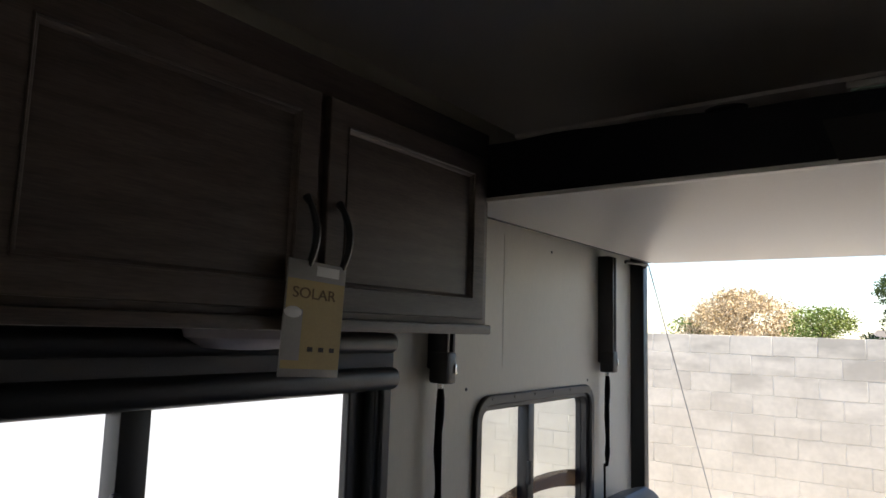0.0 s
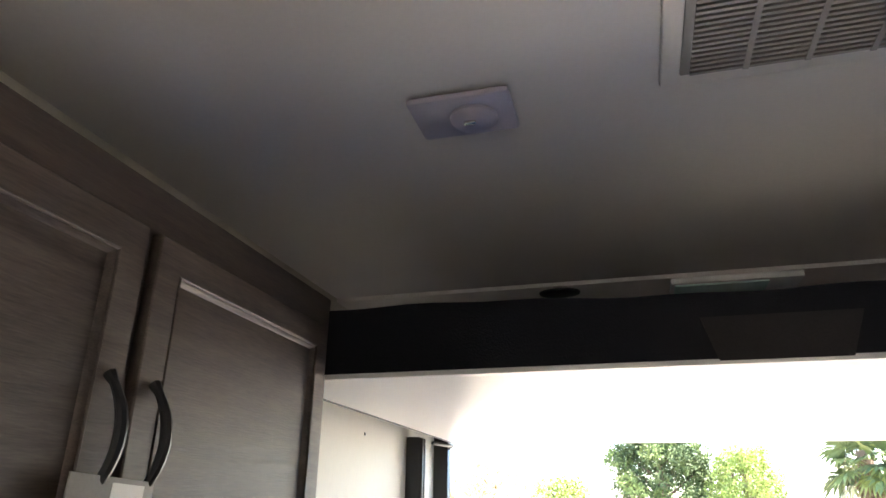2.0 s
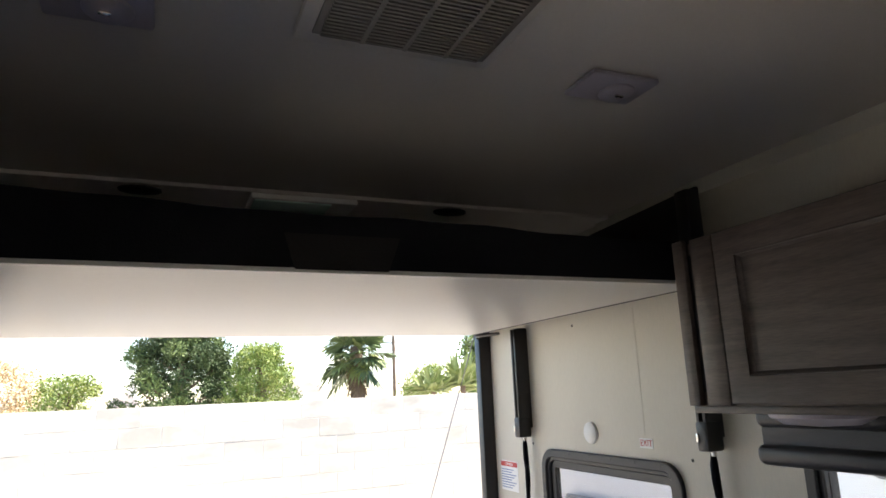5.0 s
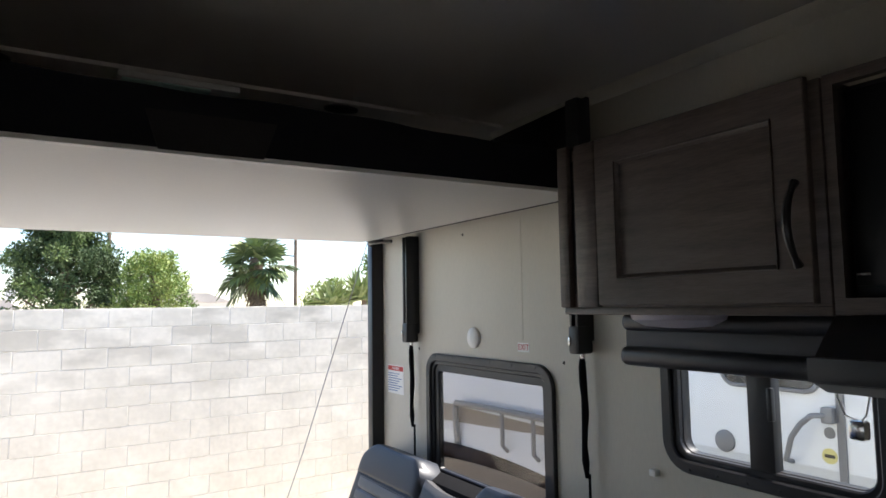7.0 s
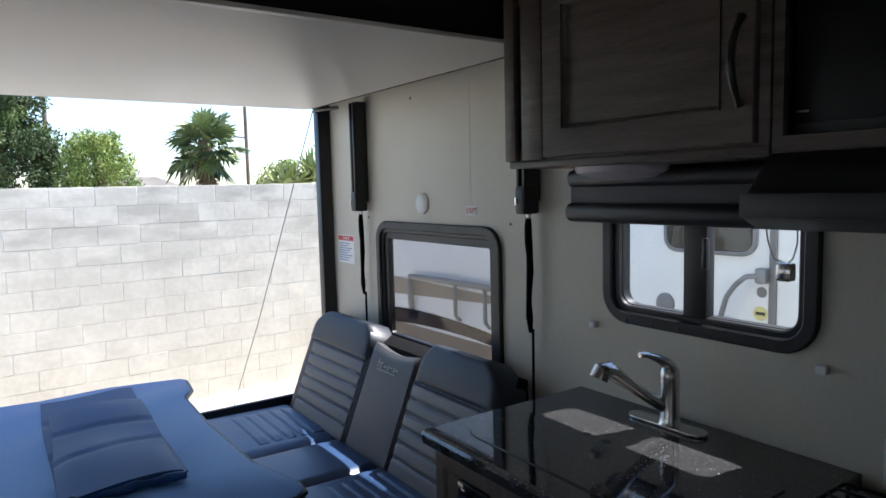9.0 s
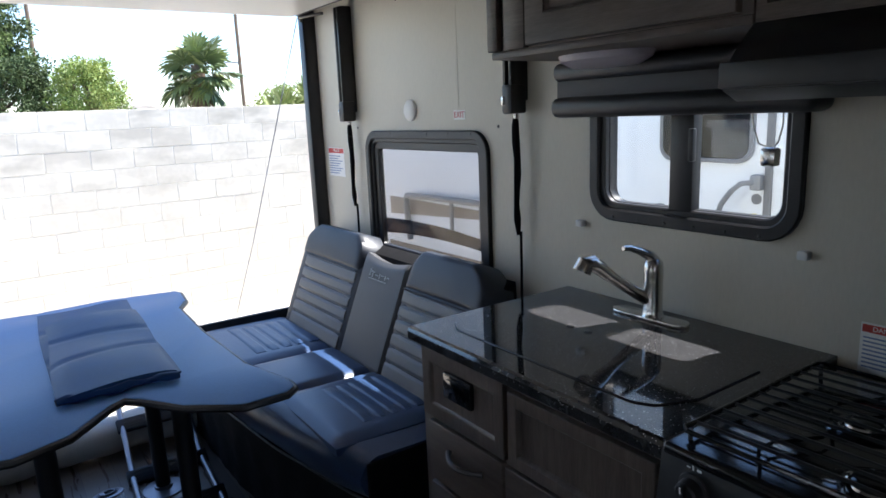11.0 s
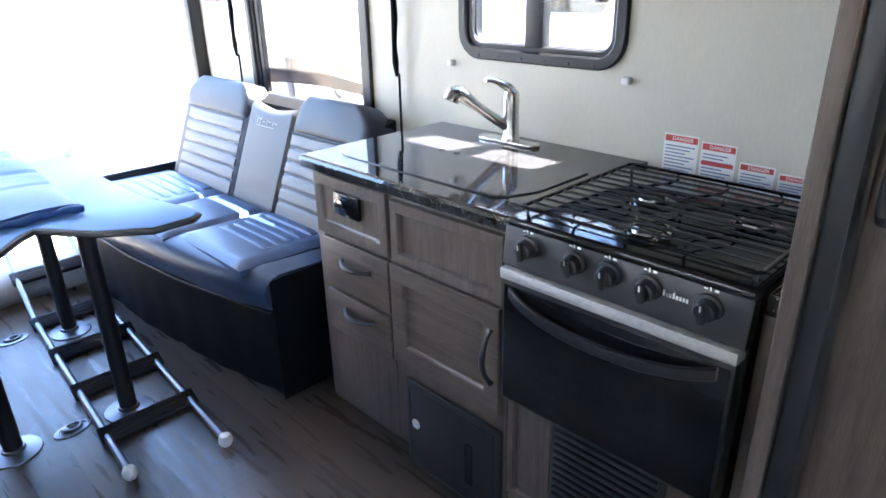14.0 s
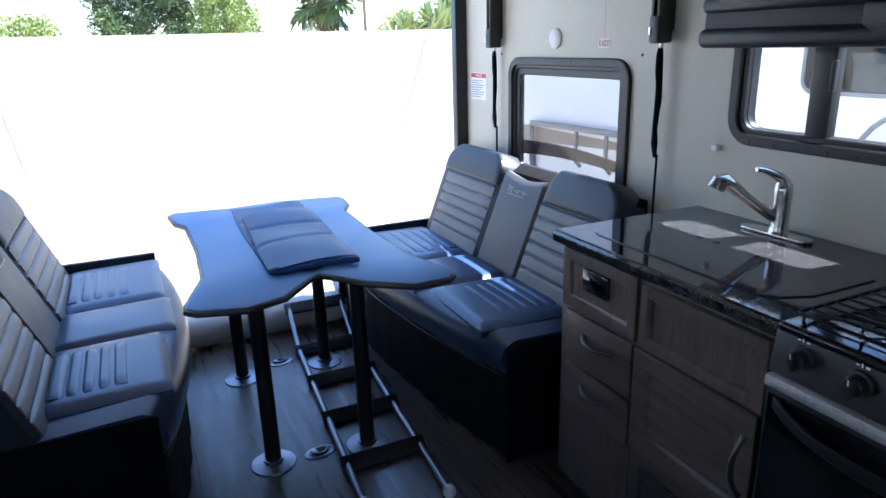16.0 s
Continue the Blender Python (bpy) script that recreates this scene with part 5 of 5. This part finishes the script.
for fn, y0, y1 in ((rail_l, -1.53, 0.10), (rail_r, -1.60, 0.13)):
    ys = [y0 + (y1 - y0) * k / 20 for k in range(21)]
    r = part("rail", tube(B(), [fn(y) for y in ys], 0.0125, 12), M_ALU, lad, "grey aluminium tube rail")
    part("ball_foot", lathe(B(), [(0.004, -0.024), (0.016, -0.019), (0.023, -0.006), (0.023, 0.006), (0.016, 0.019), (0.004, 0.024)], Matrix.Translation(fn(y0 - 0.012)), 16), M_WHITEP, r, "white rubber ball foot")
    part("hook", tube(B(), [fn(y1), fn(y1) + Vector((0, 0.03, 0.02)), fn(y1) + Vector((0, 0.04, 0.07))], 0.010, 8), M_BLACK, r, "black hook end")
for y in (-1.31, -0.98, -0.65, -0.31, -0.05):
    a, c = rail_l(y), rail_r(y)
    d = (c - a).normalized()
    m = Matrix.Translation((a + c) / 2) @ Matrix.Rotation(math.atan2(d.y, d.x), 4, 'Z') @ Matrix.Rotation(radians(38), 4, 'X')
    L = (c - a).length / 2 + 0.022
    t = part("tread", box(B(), -L, L, -0.031, 0.031, -0.011, 0.013, 0.004, m=m), M_BLACK, lad, "black ribbed tread")
    bb = B()
    for k in range(4):
        box(bb, -L + 0.03, L - 0.03, -0.024 + 0.014 * k, -0.019 + 0.014 * k, 0.0125, 0.0155, m=m)
    part("grip_ribs", bb, M_BLACK, t, smooth=False)


def tie_ring(x, y, turn):
    top = base("tie_down_ring", (x, y, 0), "recessed steel tie-down ring in the floor", "tie-down", "tie-down rings")
    m = Matrix.Translation((x, y, 0)) @ Matrix.Rotation(turn, 4, 'Z')
    part("plate", lathe(B(), [(0.062, 0), (0.060, 0.004), (0.044, 0.006), (0.041, 0.003), (0.002, 0.002)], m @ Matrix.Diagonal((1.0, 0.62, 1, 1)), 28), M_ALU, top)
    part("pan", lathe(B(), [(0.038, 0.0035), (0.036, 0.0045), (0.002, 0.0045)], m @ Matrix.Diagonal((1.0, 0.62, 1, 1)), 24), M_PIPING, top)
    part("ring", tube(B(), [m @ Vector((0.027 * math.cos(2 * math.pi * k / 20), 0.018 * math.sin(2 * math.pi * k / 20), 0.010)) for k in range(20)], 0.0045, 8, True), M_ALU, top)
    part("strap", box(B(), -0.032, -0.012, -0.012, 0.012, 0.008, 0.016, 0.003, m=m), M_ALU, top)


tie_ring(-0.079, -1.157, radians(10))
tie_ring(-0.055, -0.335, radians(10))

# ---- the lot outside: block wall, neighbouring trailer, trees ----
WALL_M = Matrix.Translation((0.236, 4.464, 0)) @ Matrix.Rotation(radians(1.5), 4, 'Z')
TOP, CH, BL = 1.615, 0.2005, 0.4065
N_C = 12
bw = base("block_wall", (0.3, 4.5, -0.8), "grey concrete block boundary wall with stained courses", "wall", kind="structure")
part("mortar_core", box(B(), -14, 16, 0.0015, 0.19, TOP - N_C * CH, TOP - 0.004, m=WALL_M), M_MORTAR, bw, smooth=False)
blk = box(B(), -BL / 2 + 0.004, BL / 2 - 0.004, 0.0, 0.02, -CH + 0.004, 0.0, 0.003, 1)
blk_me = mesh_of("block", blk, M_BLOCK)
rest = B()
rnd = random.Random(4)
for c in range(N_C):
    for k in range(-34, 39):
        x = BL * (k + 0.5 * (c % 2)) + BL / 2
        z = TOP - c * CH
        jit = rnd.uniform(-0.0009, 0.0009)
        if -4.2 < x < 5.2:
            ob = new("block", blk_me)
            ob.parent = bw
            ob.matrix_parent_inverse = bw.matrix_basis.inverted()
            ob.matrix_basis = WALL_M @ Matrix.Translation((x, jit - 0.004, z))
        else:
            box(rest, x - BL / 2 + 0.004, x + BL / 2 - 0.004, jit - 0.004, 0.01, z - CH + 0.004, z, m=WALL_M)
tagged(part("far_blocks", rest, M_BLOCK, bw, smooth=False), kind="stuff")

NX = 2.95
rv = base("neighbour_trailer", (NX + 1.2, -1.0, -0.3), "white fibreglass trailer parked alongside with tan and grey stripes", "trailer")
part("body", box(B(), NX, NX + 2.4, -5.5, 2.6, -0.25, 2.6, 0.06, 4), M_RVWHITE, rv)
def stripe(pts, w0, w1, mat, label):
    n = 18
    up, lo = [], []
    for k in range(n + 1):
        s = k / n
        y = pts[0][0] + (pts[1][0] - pts[0][0]) * s
        z = pts[0][1] + (pts[1][1] - pts[0][1]) * s + pts[2] * math.sin(math.pi * s)
        w = w0 + (w1 - w0) * s
        up.append((y, z + w))
        lo.append((y, z - w))
    part("stripe", prism(B(), up + lo[::-1], NX - 0.004, NX + 0.001, 'x'), mat, rv, label)


stripe(((2.45, 0.595), (0.3, 0.645), 0.0), 0.085, 0.012, M_RVTAN, "tan vinyl sweep stripe")
stripe(((2.5, 0.0), (-0.6, 0.08), 0.0), 0.24, 0.18, M_RVTAN, "broad brown vinyl skirt stripe")
stripe(((-0.3, 0.61), (-5.0, 0.63), 0.0), 0.16, 0.16, M_RVOFF, "pale grey vinyl sweep stripe")
w = part("window", prism(B(), rrect(-1.225, -0.70, 1.15, 1.75, 0.07), NX - 0.018, NX + 0.002, 'x', 0.004), M_OVENGLASS, rv, "dark tinted side window")
part("window_frame", ring_x(B(), -1.245, -0.68, 1.13, 1.77, 0.085, 0.022, NX + 0.001, NX - 0.022), M_RVGREY, w)
for y in (-0.352, -0.685):
    part("vent_cap", lathe(B(), [(0.062, 0), (0.060, 0.012), (0.045, 0.02), (0.01, 0.022)], Matrix.Translation((NX, y, 0.82)) @ FACE_L, 22), M_RVGREY, rv, "round dark vent cap")
part("grab_bar", tube(B(), [(NX, -1.07, 0.78), (NX - 0.07, -1.08, 0.80), (NX - 0.08, -1.12, 0.92), (NX - 0.08, -1.17, 0.99), (NX - 0.07, -1.22, 1.035), (NX - 0.04, -1.27, 1.04), (NX, -1.28, 1.04)], 0.014, 10), M_RVGREY, rv, "bent dark grab bar")
part("bar_mount", box(B(), NX - 0.05, NX, -1.31, -1.25, 1.0, 1.08, 0.012), M_RVGREY, rv)
part("round_sticker", lathe(B(), [(0.038, 0), (0.038, 0.002), (0.002, 0.002)], Matrix.Translation((NX, -1.262, 0.84)) @ FACE_L, 22), M_YELLOW, rv, "yellow round warning sticker")
part("sticker_print", box(B(), NX - 0.0035, NX - 0.002, -1.288, -1.238, 0.832, 0.848), M_INK, rv)
part("round_sticker", lathe(B(), [(0.028, 0), (0.028, 0.002), (0.002, 0.002)], Matrix.Translation((NX, -1.268, 0.952)) @ FACE_L, 22), M_RVGREY, rv, "grey round sticker")
part("corner_strip", box(B(), NX - 0.012, NX + 0.002, -1.348, -1.308, -0.2, 2.5, 0.004), M_RVGREY, rv, "grey seam strip")
part("bumper_rail", tube(B(), [(NX - 0.02, 2.09, 0.30), (NX - 0.05, 2.085, 0.62), (NX - 0.06, 2.05, 0.715), (NX - 0.06, 1.5, 0.73), (NX - 0.06, 0.6, 0.74), (NX - 0.02, 0.5, 0.70)], 0.028, 10), M_RVGREY, rv, "grey tubular rail")
for y in (1.35, 0.95):
    part("rail_post", tube(B(), [(NX - 0.06, y, 0.73), (NX - 0.06, y, 0.45), (NX - 0.01, y, 0.40)], 0.018, 8), M_RVGREY, rv)
for y in (-3.9, -3.1):
    wh = part("wheel", lathe(B(), [(0.18, -0.1), (0.33, -0.1), (0.36, -0.07), (0.36, 0.07), (0.33, 0.1), (0.18, 0.1)], Matrix.Translation((NX + 0.18, y, -0.42)) @ FACE_L, 28), M_BLACK, rv)
    part("rim", lathe(B(), [(0.2, 0), (0.2, 0.10), (0.16, 0.09), (0.06, 0.07), (0.01, 0.08)], Matrix.Translation((NX + 0.18, y, -0.42)) @ FACE_L, 24), M_ALU, wh)


r2 = base("neighbour_trailer", (-5.7, -2.5, -0.3), "white fibreglass trailer parked in the sun on the other side", "trailer")
part("body", box(B(), -7.0, -4.45, -8.0, 2.1, -0.25, 2.7, 0.06, 4), M_RVOFF, r2)
part("stripe", box(B(), -4.451, -4.446, -7.8, 1.9, 1.40, 1.43), M_RVGREY, r2, "thin grey side stripe")
part("stripe", box(B(), -4.451, -4.446, -7.8, 1.9, 1.10, 1.12), M_RVGREY, r2, "thin grey side stripe")
for y in (-4.6, -3.8):
    wh = part("wheel", lathe(B(), [(0.18, -0.1), (0.33, -0.1), (0.36, -0.07), (0.36, 0.07), (0.33, 0.1), (0.18, 0.1)], Matrix.Translation((-4.62, y, -0.42)) @ FACE_R, 28), M_BLACK, r2)
    part("rim", lathe(B(), [(0.2, 0), (0.2, 0.10), (0.16, 0.09), (0.06, 0.07), (0.01, 0.08)], Matrix.Translation((-4.62, y, -0.42)) @ FACE_R, 24), M_ALU, wh)


def leaves(name, centres, per, spread, size, mat, parent, seed, flat=0.6, label=""):
    """A crown of loose pointed leaves scattered round clump centres, as one mesh."""
    r = np.random.RandomState(seed)
    c = np.repeat(np.array(centres, float), per, 0)
    n = len(c)
    d = r.normal(size=(n, 3))
    d /= np.linalg.norm(d, axis=1)[:, None]
    rad = spread * r.uniform(0.25, 1, n) ** 0.6
    p = c + d * rad[:, None] * (1, 1, flat)
    a = r.normal(size=(n, 3)) + d * 0.8 + (0, 0, 0.3)
    a /= np.linalg.norm(a, axis=1)[:, None]
    q = np.cross(a, r.normal(size=(n, 3)))
    q /= np.linalg.norm(q, axis=1)[:, None]
    s = size * r.uniform(0.6, 1.3, n)[:, None]
    v = np.stack([p, p + a * s * 0.5 + q * s * 0.26, p + a * s, p + a * s * 0.5 - q * s * 0.26], 1).reshape(-1, 3)
    f = np.arange(4 * n).reshape(-1, 4)
    me = bpy.data.meshes.new(name)
    me.from_pydata(v.tolist(), [], f.tolist())
    me.materials.append(mat)
    return part(name, me, mat, parent, label)


def tree(name, x, y, top, wide, shape, mats, label, seed, size=0.16, per=70, clumps=90, low=-0.2, cat="tree", puff=None, flat=0.6):
    """A tapered trunk with limbs and a crown of many loose leaves. shape(t): share of the width at height share t."""
    r = random.Random(seed)
    t_ = base(name, (x, y, -0.78), label, cat)
    H = top + 0.78
    b = tube(B(), [(x + 0.05 * math.sin(k * 1.7), y + 0.05 * math.cos(k * 2.1), -0.78 + H * 0.85 * k / 6) for k in range(7)], [0.05 * wide + 0.10 * (1 - k / 7) for k in range(7)], 9)
    trunk = part("trunk", b, M_BARK, t_)
    cs, by = [], [[] for _ in mats]
    for k in range(clumps):
        h = r.uniform(0, 1)
        w = wide * shape(h) * math.sqrt(r.uniform(0.15, 1))
        a = r.uniform(0, 2 * math.pi)
        p = Vector((x + w * math.cos(a), y + w * math.sin(a), low + (top - low) * h))
        by[k % len(mats)].append(p)
        if k % 7 == 0:
            z0 = max(-0.4, p.z - 0.5 * w - 0.3)
            part("limb", tube(B(), [(x, y, z0), (x + (p.x - x) * 0.5, y + (p.y - y) * 0.5, (z0 + p.z) / 2), p], [0.06, 0.035, 0.012], 6), M_BARK, t_)
    for k, (m, c) in enumerate(zip(mats, by)):
        leaves("crown", c, per, puff or 0.30 * wide ** 0.5 + 0.12, size, m, t_, seed * 7 + k, flat)
    return t_


tree("conifer", 0.30, 22, 6.6, 1.95, lambda h: 1.05 - 0.80 * max(0, h - 0.25) / 0.75 - 0.10 * math.sin(h * 23), (M_LEAFD, M_LEAFD2, M_LEAFD), "tall dense dark green conifer behind the block wall", 11, 0.10, 260, 330, puff=0.36, flat=0.8)
tree("broadleaf_tree", 2.75, 20, 3.25, 2.0, lambda h: (1 - 0.85 * h) ** 0.7, (M_LEAF, M_LEAF2, M_LEAF), "bright green plumed broadleaf tree behind the block wall", 12, 0.085, 150, 260, puff=0.30, flat=1.2)
tree("autumn_tree", -6.3, 26, 3.35, 2.35, lambda h: math.sin(math.pi * (0.2 + 0.72 * h)) ** 0.7, (M_AUTUMN, M_AUTUMN2), "ochre-leaved rounded tree behind the block wall", 13, 0.11, 130, 300)
tree("shrub", -3.3, 24, 2.6, 1.15, lambda h: math.sin(math.pi * (0.2 + 0.7 * h)) ** 0.5, (M_LEAF, M_LEAF2), "yellow-green shrub behind the block wall", 14, 0.10, 110, 120, cat="shrub")
tree("shrub", -8.9, 27, 2.2, 1.1, lambda h: math.sin(math.pi * (0.2 + 0.7 * h)) ** 0.5, (M_LEAF, M_LEAFD2), "dull green shrub behind the block wall", 15, 0.13, 60, 50, cat="shrub")
tree("shrub", 9.4, 22, 2.6, 1.0, lambda h: math.sin(math.pi * (0.2 + 0.7 * h)) ** 0.5, (M_LEAF, M_LEAF2), "bright green shrub beside the palm", 16, 0.10, 100, 90, cat="shrub")
tree("shrub", 12.0, 22, 3.9, 1.0, lambda h: 0.9 - 0.35 * h, (M_LEAFD2, M_LEAF), "wispy grey-green shrub beside the pole", 17, 0.20, 45, 110, cat="shrub", puff=0.34, flat=1.4)


def fan(b, o, way, up, length, r, droop, n=17):
    """One fan-shaped palm frond: stalk and broad pointed blades that spread from its end and droop at their tips."""
    way = Vector(way).normalized()
    side = way.cross(Vector(up)).normalized()
    nrm = side.cross(way)
    stalk = length * 0.48
    c = Vector(o) + way * stalk - Vector((0, 0, droop * stalk * 0.3))
    tube(b, [o, (Vector(o) + c) / 2 + nrm * 0.04, c], [0.028, 0.02, 0.016], 5)
    for k in range(n):
        a = radians(-120 + 240 * k / (n - 1)) + r.uniform(-0.06, 0.06)
        d = way * math.cos(a) + side * math.sin(a)
        ln = length * (0.60 - 0.22 * abs(k / (n - 1) - 0.5)) * r.uniform(0.85, 1.1)
        q = d.cross(nrm).normalized() * ln * 0.085
        m1 = c + d * ln * 0.6 - Vector((0, 0, droop * ln * 0.14)) + nrm * r.uniform(-0.03, 0.03)
        tip = c + d * ln - Vector((0, 0, droop * ln * 0.5))
        b.faces.new([b.verts.new(p) for p in (c, m1 + q, tip, m1 - q)])


def palm(x, y, head, spread, seed, label):
    r = random.Random(seed)
    t_ = base("fan_palm", (x, y, -0.78), label, "palm tree")
    b = tube(B(), [(x, y, -0.78 + (head + 0.78) * k / 14) for k in range(15)], [0.24 + 0.03 * (k % 2) for k in range(15)], 12)
    part("trunk", b, M_BARK, t_, "shaggy brown trunk")
    for k in range(30):
        # the skirt of dead fronds that hang against the trunk
        az, bb = k * 2.39996, B()
        el = radians(r.uniform(-82, -58))
        way = Vector((math.cos(az) * math.cos(el), math.sin(az) * math.cos(el), math.sin(el)))
        fan(bb, Vector((x, y, head - 0.15 - 1.15 * r.random())), way, Vector((math.cos(az), math.sin(az), 0.3)), spread * r.uniform(0.5, 0.7), r, 0.5, 11)
        part("frond", bb, M_DRY, t_, "dry brown frond", smooth=False)
    for k in range(48):
        el = radians(-50 + 130 * (k / 47) ** 0.95 + r.uniform(-16, 16))
        az = k * 2.39996 + r.uniform(-0.5, 0.5)
        way = Vector((math.cos(az) * math.cos(el), math.sin(az) * math.cos(el), math.sin(el)))
        up = Vector((r.uniform(-0.5, 0.5), r.uniform(-0.5, 0.5), 1)) if abs(el) < 1.2 else Vector((math.cos(az), math.sin(az), 0))
        bb = B()
        fan(bb, Vector((x, y, head - 0.3 + 0.35 * k / 47)), way, up, spread * r.uniform(0.62, 1.2), r, 0.8 - 0.5 * k / 47)
        part("frond", bb, M_PALM if k % 2 else M_PALM2, t_, smooth=False)
    return t_


palm(7.15, 24, 3.62, 1.6, 21, "ragged green fan palm with dry skirt behind the block wall")


def spiky(x, y, z, n, length, seed, label):
    r = random.Random(seed)
    t_ = base("yucca", (x, y, -0.78), label, "yucca")
    part("stem", tube(B(), [(x, y, -0.78), (x + 0.05, y, z)], [0.12, 0.09], 8), M_BARK, t_)
    for k in range(n):
        b = B()
        el, az = radians(r.uniform(-10, 85)), r.uniform(0, 2 * math.pi)
        w = Vector((math.cos(az) * math.cos(el), math.sin(az) * math.cos(el), math.sin(el)))
        q = w.cross(Vector((0.1, 0.2, 1))).normalized() * 0.07
        o = Vector((x + r.uniform(-0.3, 0.3), y + r.uniform(-0.3, 0.3), z))
        ln = length * r.uniform(0.7, 1.15)
        b.faces.new([b.verts.new(p) for p in (o - q * 0.6, o + w * ln * 0.5 - q, o + w * ln - Vector((0, 0, 0.12)), o + w * ln * 0.5 + q, o + q * 0.6)])
        part("blade", b, M_PALM2, t_, smooth=False)


spiky(8.1, 18, 1.7, 90, 0.95, 31, "low spiky yellow-green yucca behind the block wall")
spiky(9.2, 18, 1.85, 120, 1.2, 32, "tall spiky yellow-green yucca behind the block wall")
spiky(10.1, 18.5, 1.7, 80, 1.0, 33, "spiky yellow-green yucca behind the block wall")
for x, y, h in ((2.2, 30, 8.5), (10.85, 30, 8.5), (6.05, 44, 4.2)):
    p = base("utility_pole", (x, y, -0.78), "slim dark utility pole behind the trees", "pole", "utility poles")
    part("shaft", tube(B(), [(x, y, -0.78), (x, y, h)], [0.10, 0.08], 10), M_BARK, p)
    part("crossarm", box(B(), x - 0.6, x + 0.6, y - 0.05, y + 0.05, h - 0.6, h - 0.5, 0.01), M_BARK, p)
    if h > 5 and x > 5:
        part("lamp_arm", tube(B(), [(x, y, 4.2), (x - 0.5, y, 4.25), (x - 0.8, y, 4.2)], 0.04, 8), M_RVGREY, p)
for x, y, w, h in ((6.6, 40, 3.2, 2.3), (-2.0, 35, 0.5, 1.9)):
    hs = base("house", (x, y, -0.78), "low pale house far behind the wall", "house", "far houses")
    part("wall", box(B(), x - w, x + w, y, y + 5, -0.78, h - 0.35), M_STUCCO, hs, smooth=False)
    part("roof", prism(B(), [(x - w - 0.3, h - 0.35), (x + w + 0.3, h - 0.35), (x + w * 0.6, h + 0.25), (x - w * 0.6, h + 0.25)], y - 0.3, y + 5.3, 'y'), M_ROOF, hs, smooth=False)
    part("chimney", box(B(), x + w * 0.3, x + w * 0.3 + 0.4, y + 0.6, y + 1.1, h, h + 0.75), M_STUCCO, hs, smooth=False)
